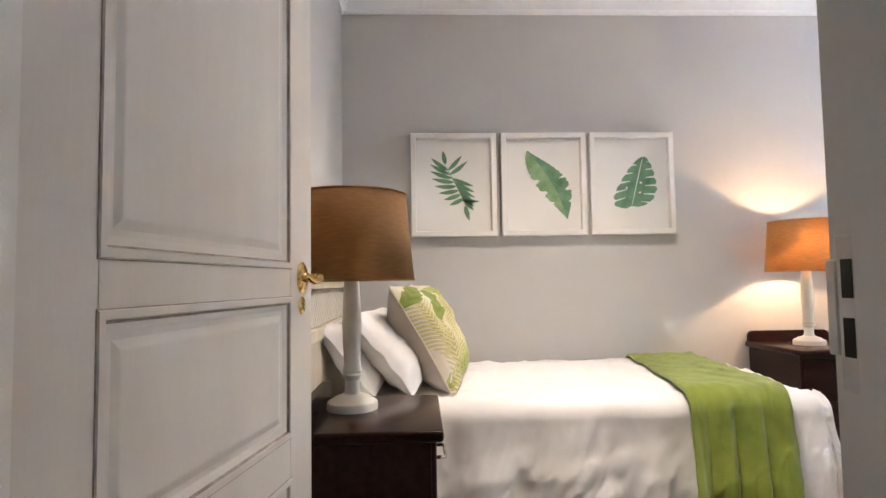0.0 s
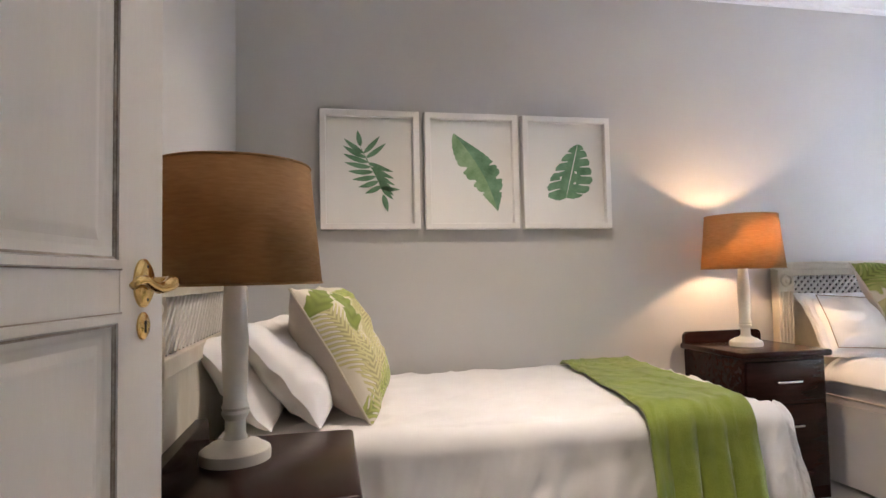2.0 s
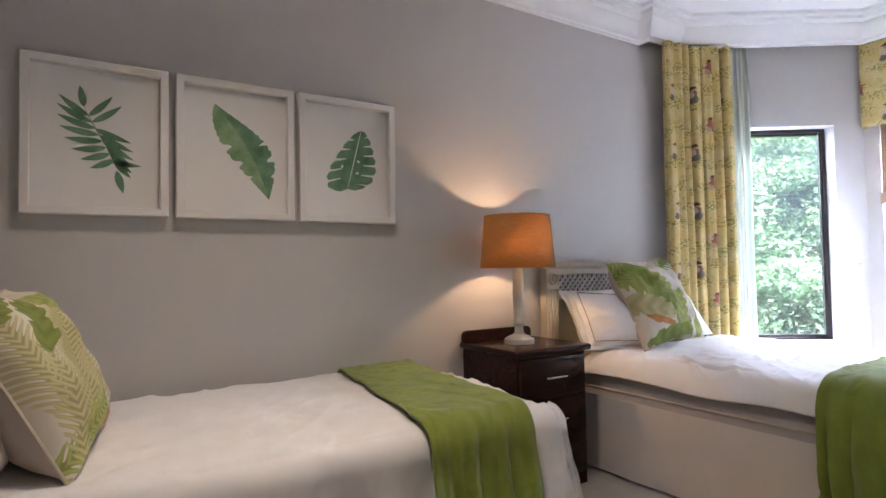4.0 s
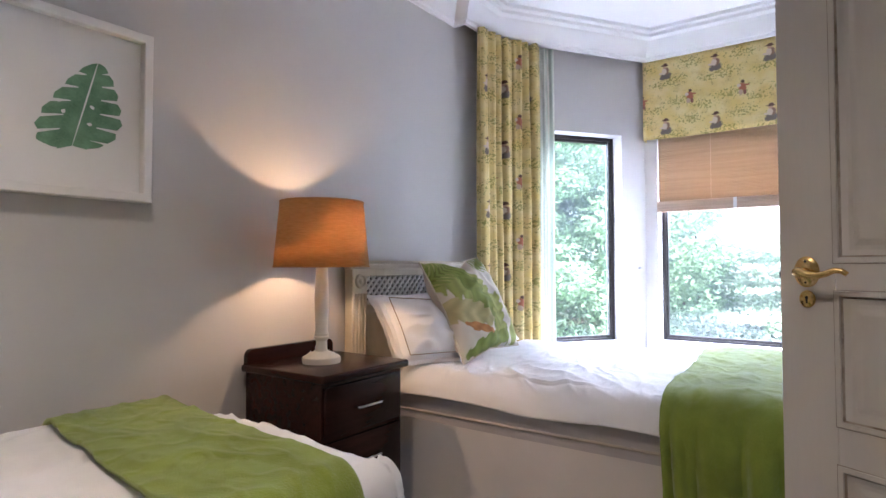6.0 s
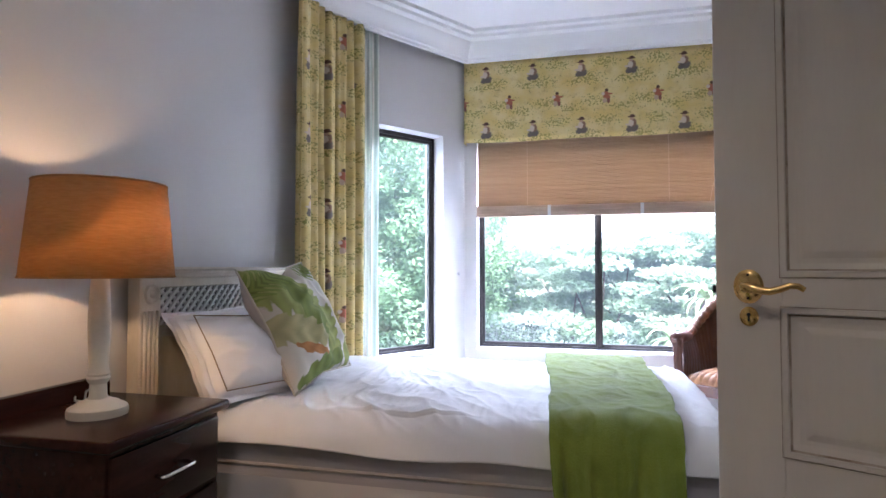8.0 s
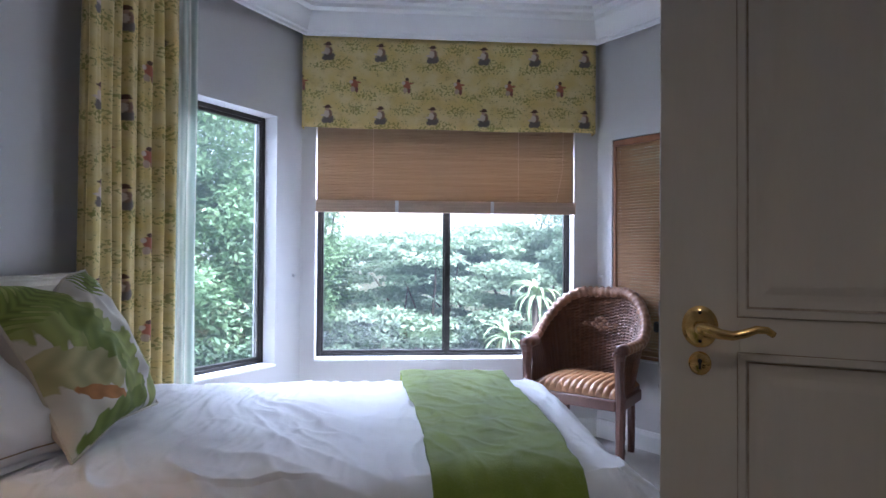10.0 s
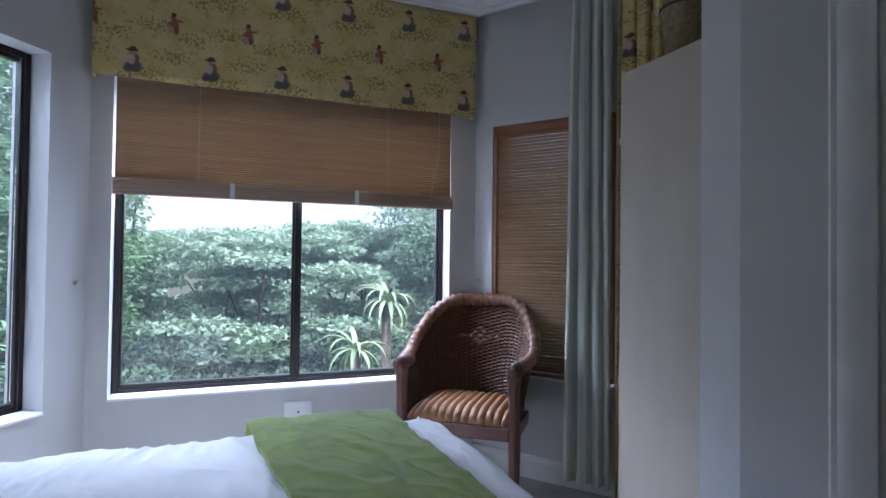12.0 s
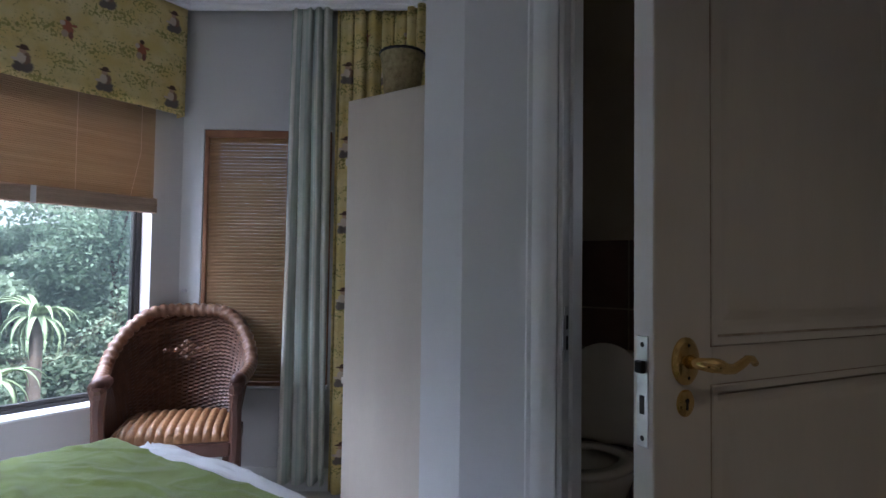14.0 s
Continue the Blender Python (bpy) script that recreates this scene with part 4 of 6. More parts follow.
    tm.faces.new(ra), tm.faces.new(rb)
    part("top_moulding", tm, M_CREAM, ob)
    return ob


def bed_base(name, x0, x1, y0, y1, label, z=0.60):
    ob = thing(name, pose((x0 + x1) / 2, (y0 + y1) / 2, 0), label, "bed")
    cx, cy = (x0 + x1) / 2, (y0 + y1) / 2
    hx, hy = (x1 - x0) / 2, (y1 - y0) / 2

    def skirt(a, b):
        per = 4 * (hx + hy)
        s = (a * per) % per
        if s < 2 * hx:
            p, n = Vector((-hx + s, -hy)), Vector((0, -1))
        elif s < 2 * hx + 2 * hy:
            p, n = Vector((hx, -hy + s - 2 * hx)), Vector((1, 0))
        elif s < 4 * hx + 2 * hy:
            p, n = Vector((hx - (s - 2 * hx - 2 * hy), hy)), Vector((0, 1))
        else:
            p, n = Vector((-hx, hy - (s - 4 * hx - 2 * hy))), Vector((-1, 0))
        d = 0.004 * math.sin(s * 17 + 3 * noise.noise(Vector((s * 2, b, 1)))) * (1 - b) + 0.006 * noise.noise(Vector((s * 3, b * 2, 7)))
        p = p + n * (d + 0.010)
        return (p.x, p.y, 0.015 + b * 0.375)
    part("bed_skirt", grid(240, 6, skirt), M_SKIRT, ob, "pale cotton bed skirt", smooth=True)
    part("base", box((-hx * 0.97, -hy * 0.98, 0.06), (hx * 0.97, hy * 0.98, 0.31)), M_BASE, ob)
    part("mattress", box((-hx, -hy, 0.315), (hx, hy, z - 0.03), 0.05, 4), M_BASE, ob, "grey-striped mattress side")
    pp = bmesh.new()
    for zz in (0.345, 0.425):
        tube([(-hx - 0.002 + 0.03, -hy - 0.002, zz), (hx + 0.002 - 0.03, -hy - 0.002, zz), (hx + 0.002, -hy + 0.03, zz), (hx + 0.002, hy, zz), (-hx - 0.002, hy, zz), (-hx - 0.002, -hy + 0.03, zz)], 0.006, 6, pp, closed=True)
    part("piping", pp, M_TAUPE, ob)
    return ob


B1 = (0.06, 1.84, 2.50, 3.50)
B2 = (2.77, 4.03, 1.56, 3.46)
bed_base("bed", *B1, "single bed with a white duvet reaching to the floor", 0.57)
bed_base("bed", *B2, "double bed with grey mattress side and pale bed skirt", 0.57)
d = part("duvet", cloth(B1[0] - 0.01, B1[1] + 0.035, B1[2] - 0.035, B1[3] + 0.02, 0.592, 0.065, (0.0, 0.50, 0.50, 0.12), 1, 260, 240, wrinkle=0.011, flare=0.15, fold=0.017, sag=0.012, hem=0.02), M_LINEN, smooth=True)
tagged(thicken(d, 0.012), "white cotton duvet draped over the single bed", "duvet")
d = part("duvet", cloth(B2[0] - 0.035, B2[1] + 0.035, B2[2] - 0.035, B2[3] - 0.12, 0.592, 0.12, (0.045, 0.12, 0.20, 0.0), 2, 240, 280, wrinkle=0.017, streak=0.009, flare=0.10, fold=0.007, sag=0.006, hem=0.03), M_LINEN, smooth=True)
tagged(thicken(d, 0.016), "white cotton duvet rumpled over the double bed", "duvet")


def throw(near, far, host, ext, z, along, seed, label, hang=0.06, r=0.075):
    """A fleece throw across a bed, hanging over its near side; near and far give its two edges at either end."""
    x0, x1, y0, y1 = host
    off = Vector((seed, 2 * seed, 0))

    def f(a, b):
        lo, hi = near[0] + a * (far[0] - near[0]), near[1] + a * (far[1] - near[1])
        p0, p1 = (y0, y1) if along == 'y' else (x0, x1)
        run = (p0 - ext[0]) + a * (p1 - p0 + ext[0] + ext[1])
        side = lo + b * (hi - lo) + 0.022 * noise.noise(Vector((run * 1.7, seed, 0))) + 0.008 * noise.noise(Vector((run * 6, seed, b * 2)))
        c = min(max(run, p0 + r), p1 - r)
        e = run - c
        L, sg = abs(e), (1 if e > 0 else -1)
        g, dr = (r * math.sin(L / r), r * (1 - math.cos(L / r))) if L < r * math.pi / 2 else (r, r + L - r * math.pi / 2)
        k = min(1, dr / 0.3)
        tt = b * 5.5
        fan = noise.noise(Vector((tt * 0.8, dr * 1.5, seed)))
        g += k * (0.018 * math.sin(tt * 3.6 + 3.0 * fan + 2 * seed) + 0.016 * noise.noise(Vector((tt * 2.3, dr * 2, seed + 3))) + hang * dr + 0.034)
        p = Vector((run, side, 0))
        crease = max(0, 1 - abs(noise.noise(Vector((run * 3.2 + side * 2.0, side * 6.5 - run * 1.5, seed))) * 5))
        crease2 = max(0, 1 - abs(noise.noise(Vector((run * 9 - side * 4, side * 11, seed + 7))) * 4.5))
        lie = 0.004 * noise.noise(p * 7 + off) + 0.002 * noise.noise(p * 22 + off) + 0.006 * crease ** 1.5 + 0.003 * crease2 ** 2
        g += k * 0.005 * crease2 ** 2
        zz = z - dr + (1 - k) * lie
        mid = (lo + hi) / 2
        side = mid + (side - mid) * (1 - 0.04 * k)
        return (side, c + sg * g, zz) if along == 'y' else (c + sg * g, side, zz)
    o = part("throw", grid(240, 110, f), M_THROW, smooth=True)
    thicken(o, 0.012, 1)
    return tagged(o, label, "throw")


throw((1.26, 1.645), (1.475, 1.80), (B1[0] - 0.01, B1[1] + 0.045, B1[2] - 0.045, B1[3] - 0.0), (0.48, 0.0), 0.616, 'y', 1, "moss green fleece throw across the foot of the single bed", 0.15)
throw((2.09, 1.755), (2.215, 1.745), (B2[0] - 0.05, B2[1] + 0.045, B2[2], B2[3]), (0.40, 0.10), 0.632, 'x', 2, "moss green fleece throw across the foot of the double bed", 0.06, 0.125)
headboard("headboard", pose(3.365, YN - 0.02, 0, 0, 0, 0), 1.29, "cream painted wooden headboard with lattice frieze behind the double bed")
headboard("headboard", pose(XW + 0.02, 2.70, 0, 0, 0, 90), 1.29, "cream painted wooden headboard with lattice frieze behind the single bed")


def pillow(m, w, h, t, label, seed, flange=0.0, border=False):
    ob = thing("pillow", m, label, "pillow")
    part("cover", puff(w, h, t, 54, flange, 0, seed), M_LINEN, ob, smooth=True, mats=(M_LINEN,))
    if border:
        part("piping", tube(outline(w, h, 24, 0.16, z=t * 0.20), 0.0022, 5, closed=True), M_PIPING, ob, "thin brown border line")
    return ob


def cushion(m, w, h, t, front, label, seed, chop):
    ob = thing("cushion", m, label, "cushion")
    part("cover", puff(w, h, t, 54, 0, chop, seed, 0.2), front, ob, smooth=True, mats=(M_TAUPE,))
    part("piping", tube(outline(w, h, 24, 0.0, 0.2, chop), 0.0045, 6, closed=True), M_CREAM, ob, "pale corded edge")
    return ob


def lean(x, y, z, tilt, yaw, roll=0):
    """A cushion standing on its lower edge at (x, y, z), tipped back from upright by tilt, facing yaw (0: +x)."""
    return Matrix.Translation((x, y, z)) @ pose(0, 0, 0, 0, 0, yaw) @ pose(0, 0, 0, 0, -tilt, 0) @ pose(0, 0, 0, 90, 0, 90) @ pose(0, 0, 0, 0, 0, roll)


def stand(h):
    return Matrix.Translation((0, h / 2, 0))


pillow(lean(0.24, 2.84, 0.605, 38, -4) @ stand(0.33), 0.60, 0.33, 0.15, "white cotton pillow leaning on the lattice headboard", 11)
pillow(lean(0.40, 2.82, 0.610, 40, -8) @ stand(0.38), 0.58, 0.38, 0.17, "white rumpled cotton pillow propped behind a cushion", 14)
cushion(lean(0.545, 2.84, 0.590, 30, -9) @ stand(0.48), 0.50, 0.48, 0.23, M_PRINT1, "square cushion with pale green palm leaf print and taupe back", 3, 0.02)
pillow(lean(2.96, 3.14, 0.60, 38, -103, -4) @ stand(0.37), 0.50, 0.37, 0.20, "white pillow with flanged edge and brown border line", 21, 0.12, True)
pillow(lean(3.06, 3.28, 0.60, 30, -92) @ stand(0.36), 0.56, 0.36, 0.15, "white cotton pillow against the lattice headboard", 25, 0.08)
pillow(lean(3.62, 3.28, 0.60, 34, -92) @ stand(0.34), 0.60, 0.34, 0.14, "white cotton pillow against the lattice headboard", 27, 0.08)
cushion(lean(3.235, 3.05, 0.618, 27, -93, 4) @ stand(0.52), 0.50, 0.52, 0.20, M_PRINT2, "square cushion with bold green leaf print, dented on top", 6, 0.06)


# ---------------------------------------------------------------- bedside tables and lamps
def bedside(m, label, top=0.67, w=0.47, dep=0.46):
    """Front towards -y, back at y = 0."""
    ob = thing("bedside_table", m, label, "bedside table", "bedside tables")
    hw = w / 2 - 0.02
    part("body", box((-hw, -dep + 0.03, 0.0), (hw, -0.005, top - 0.03), 0.003, 1), M_MAHOG, ob)
    soften(part("tabletop", box((-w / 2, -dep, top - 0.03), (w / 2, 0, top), 0.010, 3), M_MAHOG, ob), 40)
    g = bmesh.new()
    prof = [(-w / 2 + 0.012, top - 0.002), (-w / 2 + 0.012, top + 0.028)]
    for i in range(9):
        a = math.pi / 2 * i / 8
        prof.append((-w / 2 + 0.012 + 0.03 * (1 - math.cos(a)), top + 0.028 + 0.028 * math.sin(a)))
    prof += [(-x, z) for x, z in reversed(prof)]
    ra, rb = [g.verts.new((x, -0.028, z)) for x, z in prof], [g.verts.new((x, -0.004, z)) for x, z in prof]
    g.faces.new(ra), g.faces.new(rb[::-1])
    for i in range(len(prof)):
        g.faces.new((ra[i], ra[(i + 1) % len(prof)], rb[(i + 1) % len(prof)], rb[i]))
    part("gallery", g, M_MAHOG, ob, "raised back rail with rounded ends")
    for z0, z1 in ((0.445, 0.625), (0.06, 0.43)):
        dr = soften(part("drawer", box((-hw + 0.012, -dep + 0.018, z0), (hw - 0.012, -dep + 0.035, z1), 0.006, 2), M_MAHOG, ob), 40)
        z = (z0 + z1) / 2 if z0 > 0.3 else z1 - 0.09
        hd = tube([(-0.06, -dep + 0.018, z), (-0.06, -dep - 0.006, z), (-0.052, -dep - 0.010, z), (0.052, -dep - 0.010, z), (0.06, -dep - 0.006, z), (0.06, -dep + 0.018, z)], 0.005, 10)
        part("handle", hd, M_CHROME, dr, "chrome bar handle", smooth=True)
    return ob


NS2 = (2.392, YN - 0.008)
bedside(pose(NS2[0], NS2[1] - 0.02, 0), "dark mahogany bedside table with chrome drawer handles between the beds", 0.67)
bedside(pose(XW + 0.098, 2.125, 0, 0, 0, 90), "dark mahogany bedside table with chrome handles beside the door", 0.65, dep=0.375)


def table_lamp(m, label, lit):
    ob = thing("table_lamp", m, label, "table lamp", "bedside lamps")
    soften(part("base", lathe([(0, 0), (0.074, 0), (0.075, 0.012), (0.073, 0.022), (0.066, 0.027), (0.058, 0.030), (0.052, 0.036), (0.035, 0.041), (0.030, 0.045), (0.0, 0.045)], 40), M_LAMPW, ob), 30)
    st = lathe([(0, 0.044), (0.026, 0.044), (0.022, 0.055), (0.021, 0.085), (0.026, 0.092), (0.029, 0.100), (0.026, 0.106), (0.029, 0.112), (0.0255, 0.120), (0.024, 0.135), (0.027, 0.20), (0.0285, 0.25), (0.026, 0.31), (0.0225, 0.37), (0.020, 0.41), (0.0, 0.41)], 32)
    soften(part("stem", st, M_LAMPW, ob, "turned ivory stem"), 30)
    so = soften(part("lamp_holder", lathe([(0, 0.41), (0.017, 0.41), (0.017, 0.45), (0, 0.45)], 20), M_BRASS, ob), 30)
    bulb_m = bpy.data.materials.new("bulb_glass")
    bulb_m.use_nodes = True
    b = bulb_m.node_tree.nodes["Principled BSDF"]
    b.inputs["Base Color"].default_value = (0.9, 0.85, 0.75, 1)
    b.inputs["Emission Color"].default_value, b.inputs["Emission Strength"].default_value = (1, 0.7, 0.4, 1), lit
    bl = part("bulb", lathe([(0, 0.45), (0.013, 0.452), (0.016, 0.462), (0.026, 0.482), (0.030, 0.50), (0.026, 0.52), (0.014, 0.532), (0, 0.536)], 20), bulb_m, ob, smooth=True)
    bl.visible_shadow = False
    sh = lathe([(0.187, 0.375), (0.163, 0.633)], 64)
    s = part("shade", sh, M_SHADE, ob, "tapered hessian drum shade", smooth=True)
    thicken(s, 0.002)
    part("rim", tube([(0.163 * math.cos(a), 0.163 * math.sin(a), 0.632) for a in [2 * math.pi * i / 64 for i in range(64)]], 0.0025, 6, None, True), M_SHADE, s)
    rim = tube([(0.187 * math.cos(a), 0.187 * math.sin(a), 0.376) for a in [2 * math.pi * i / 64 for i in range(64)]], 0.0025, 6, None, True)
    part("rim", rim, M_SHADE, s)
    sp = bmesh.new()
    for i in range(3):
        a = 2 * math.pi * i / 3 + 0.4
        tube([(0.018 * math.cos(a), 0.018 * math.sin(a), 0.452), (0.17 * math.cos(a), 0.17 * math.sin(a), 0.50)], 0.0018, 5, sp)
    part("shade_spider", sp, M_STEEL, s)
    return ob


table_lamp(pose(2.37, 3.32, 0.67), "ivory turned table lamp with glowing orange hessian shade", 1.2)
table_lamp(pose(0.185, 2.17, 0.65), "ivory turned table lamp with brown hessian shade", 0.03)
fx = bmesh.new()
tube([(2.40, 3.375, 0.70), (2.425, 3.39, 0.73), (2.43, 3.42, 0.715), (2.455, 3.45, 0.678), (2.47, 3.50, 0.676), (2.50, 3.53, 0.69), (2.51, 3.552, 0.64), (2.51, 3.558, 0.4)], 0.003, 6, fx)
tagged(part("lamp_cord", fx, M_PLASTIC, smooth=True), "thin white lamp cord trailing behind the bedside table", "cord")


# ---------------------------------------------------------------- pictures
def leaf_blade(pts_l, pts_r, y, bm):
    """A flat leaf between two edges."""
    a = [bm.verts.new((x, y, z)) for x, z in pts_l]
    b = [bm.verts.new((x, y, z)) for x, z in pts_r]
    for i in range(len(a) - 1):
        bm.faces.new((a[i], a[i + 1], b[i + 1], b[i]))


def slim_leaf(bm, x, z, ang, ln, wd, y, bend=0.0, n=10, k=0.8):
    c, s = math.cos(radians(ang)), math.sin(radians(ang))
    L, R = [], []
    for i in range(n + 1):
        t = i / n
        w = wd * math.sin(math.pi * min(1, t ** k)) ** 0.9 * 0.5 + 0.0006
        u, v = t * ln, bend * t * t * ln
        L.append((x + c * u - s * (v + w), z + s * u + c * (v + w)))
        R.append((x + c * u - s * (v - w), z + s * u + c * (v - w)))
    leaf_blade(L, R, y, bm)


def picture(x, label, kind):
    w, h = 0.467, 0.565
    ob = thing("picture_frame", pose(x, YN - 0.006, 1.545), label, "framed picture", "leaf pictures")
    q = [(0, 0.0), (0, -0.040), (0.003, -0.043), (0.026, -0.043), (0.029, -0.040), (0.029, -0.014)]
    part("frame", ring_sweep(-w / 2, w / 2, -h / 2, h / 2, q), M_PICF, ob, "white box frame")
    part("backing", box((-w / 2 + 0.001, -0.013, -h / 2 + 0.001), (w / 2 - 0.001, 0, h / 2 - 0.001)), M_PAPER, ob, "off-white paper")
    y = -0.0145
    if kind == 0:
        bm = bmesh.new()
        slim_leaf(bm, -0.045, 0.16, -65, 0.30, 0.004, y - 0.0004, 0.1)
        for i in range(8):
            t = 0.12 + i * 0.095
            px, pz = -0.045 + 0.30 * t * 0.42 + 0.02 * t * t, 0.16 - 0.30 * t * 0.9
            ln = 0.115 * (0.75 + 0.5 * math.sin(math.pi * min(1, t + 0.15)))
            slim_leaf(bm, px, pz, -15 - 6 * i if i > 1 else 40 - 10 * i, ln, 0.026, y, 0.12)
            slim_leaf(bm, px, pz, 150 + 9 * i, ln, 0.027, y - 0.0002, -0.12)
        slim_leaf(bm, -0.045, 0.165, 100, 0.09, 0.028, y, 0)
        slim_leaf(bm, 0.075, -0.10, -75, 0.10, 0.03, y, 0)
        slim_leaf(bm, 0.05, -0.06, -12, 0.12, 0.024, y, 0.1)
        for v in bm.verts:
            v.co.x, v.co.z = v.co.x * 0.86 - 0.005, v.co.z * 0.86 - 0.028
        part("leaf_print", bm, M_LEAF1, ob, "watercolour frond of slim green leaflets")
    elif kind == 1:
        bm, bm2 = bmesh.new(), bmesh.new()
        n = 46
        for side, b in ((1, bm2), (-1, bm)):
            mid, edge = [], []
            for i in range(n + 1):
                t = i / n
                mx, mz = -0.085 + 0.215 * t + 0.030 * math.sin(math.pi * t), 0.19 - 0.385 * t
                wd = 0.082 * math.sin(math.pi * t ** (1.15 if side > 0 else 0.72)) ** 1.05
                notch = 0.35 if (side < 0 and i in (17, 18, 25, 26, 33)) or (side > 0 and i in (21, 28, 29, 36)) else 0
                wd *= (1 - notch) * (1 + 0.05 * math.sin(i * 2.3))
                mid.append((mx, mz))
                edge.append((mx + side * wd * 0.92, mz + side * wd * 0.40))
            leaf_blade(mid, edge, y - (0.0002 if side > 0 else 0), b)
        part("leaf_print", bm, M_LEAF2, ob, "watercolour banana leaf, paler half")
        part("leaf_print", bm2, M_LEAF1, ob, "watercolour banana leaf, darker half")
    else:
        bm = bmesh.new()
        # two halves beside a midrib, cut by slits from the edge
        n = 84
        for side in (-1, 1):
            mid, edge = [], []
            for i in range(n + 1):
                t = i / n
                mx, mz = 0.070 - 0.070 * t, 0.150 - 0.275 * t
                wd = 0.128 * ((t / 0.62) ** 0.62 if t < 0.62 else max(0.12, 1 - ((t - 0.62) / 0.38) ** 3) ** 0.5)
                k = (i + (3 if side > 0 else 0)) % 13
                wd *= (0.42 if k in (0, 1) and 10 < i < 76 else 1.0 - 0.10 * abs(k - 7) / 6)
                mid.append((mx, mz))
                edge.append((mx + side * wd * 0.96, mz + wd * (0.10 if side > 0 else -0.12) - 0.38 * wd * t + 0.14 * wd))
            leaf_blade(mid, edge, y - (0.0003 if side > 0 else 0), bm)
        part("leaf_print", bm, M_LEAF1, ob, "watercolour split-leaf plant with slits")
        hl = bmesh.new()
        slim_leaf(hl, 0.070, 0.152, -104.3, 0.285, 0.004, y - 0.0012, 0)
        for i, (px, pz) in enumerate(((-0.045, 0.005), (-0.03, -0.03), (-0.05, 0.04), (0.06, 0.0), (0.055, -0.05))):
            slim_leaf(hl, px, pz, 20 + 40 * i, 0.016, 0.010, y - 0.0012)
        part("leaf_vein", hl, M_PAPER, ob)
    return ob


picture(0.578, "white box-framed print of a green frond on the wall", 0)
picture(1.072, "white box-framed print of a banana leaf on the wall", 1)
picture(1.562, "white box-framed print of a split green leaf on the wall", 2)


# ---------------------------------------------------------------- curtains, valance, blinds
def pleated(name, path, z0, z1, mat, label, pleats, depth, seed, spread=0.0, full=1.6, group=""):
    """Fabric hung in soft pleats along a plan path."""
    P = [Vector(p) for p in path]
    seg = [(b - a).length for a, b in zip(P, P[1:])]
    L = sum(seg)

    def at(s):
        s = min(max(s, 0), L)
        for i, q in enumerate(seg):
            if s <= q or i == len(seg) - 1:
                d = (P[i + 1] - P[i]) / q
                return P[i] + d * s, Vector((-d.y, d.x))
            s -= q

    def f(a, b):
        ph = a * pleats * 2 * math.pi + 0.9 * noise.noise(Vector((a * 6, seed, b * 0.7))) + 0.5 * noise.noise(Vector((a * 3, seed + 4, b * 2)))
        s = a * L
        k = 0.55 + 0.45 * (1 - b)
        p, n = at(s + spread * (1 - b) * (a - 0.5) * L)
        o = depth * k * math.sin(ph) + 0.25 * depth * math.sin(2.3 * ph + seed) + 0.012 * noise.noise(Vector((a * 9, b * 3, seed)))
        tx = P[-1] - P[0]
        tx = tx / tx.length * (0.35 * depth * math.cos(ph))
        return (p.x + n.x * o + tx.x, p.y + n.y * o + tx.y, z0 + b * (z1 - z0) + (0.006 * math.sin(ph) if b == 0 else 0))
    ob = part(name, grid(max(60, pleats * 12), 50, f, uv=lambda a, b: (a * L * full, b * (z1 - z0))), mat, smooth=True)
    thicken(ob, 0.003)
    return tagged(ob, label, "curtain", group)


def inner(p0, u, d):
    """A point u along a bay side wall from its corner with the window wall, d inside."""
    if p0 == 'n':
        return (XE - 0.81 * u - 0.58 * d, 2.83 + 0.58 * u - 0.81 * d)
    return (XE - 0.81 * u - 0.58 * d, 0.93 - 0.58 * u + 0.81 * d)


pleated("curtain", [(3.735, 3.435), (3.95, 3.43), inner('n', 0.93, 0.10)], 0.03, 2.515, M_TOILE, "yellow pleated curtain printed with small figures and sprigs", 7, 0.034, 3, group="yellow curtains")
pleated("curtain_lining", [inner('n', 0.95, 0.065), inner('n', 0.80, 0.07)], 0.03, 2.515, M_LINING, "pale green striped curtain lining beside the window", 3, 0.012, 5)
pleated("curtain_lining", [inner('s', 0.585, 0.10), inner('s', 0.80, 0.11)], 0.075, 2.515, M_LINING, "pale green striped curtain lining hanging nearly to the floor", 4, 0.022, 8, spread=0.35)
pleated("curtain", [inner('s', 0.82, 0.09), inner('s', 1.18, 0.09), (3.98, 0.33), (3.60, 0.32)], 0.03, 2.515, M_TOILE, "yellow pleated curtain bunched behind the wardrobe", 11, 0.03, 9, group="yellow curtains")


def valance():
    ob = thing("valance", pose(4.985, 0.968, 1.945), "flat yellow printed fabric valance over the window", "valance")
    w, h = 1.85, 0.57

    def f(a, b):
        return (-0.006 - 0.004 * noise.noise(Vector((a * 5, b * 2, 0))) - 0.002 * math.sin(a * 9), a * w, b * h + 0.003 * math.sin(a * 14) * (1 - b))
    thicken(part("front", grid(60, 16, f, uv=lambda a, b: (w - a * w + 0.275, b * h + 0.115)), M_TOILE, ob, smooth=True), 0.004)
    for y in (0.0, w):
        thicken(part("return", grid(4, 4, lambda a, b: (-0.006 + a * 0.075, y, b * h), uv=lambda a, b: (a * 0.07, b * h)), M_TOILE, ob), 0.004)
    part("board", box((0, 0.006, h - 0.02), (0.06, w - 0.006, h)), M_TRIM, ob)


valance()


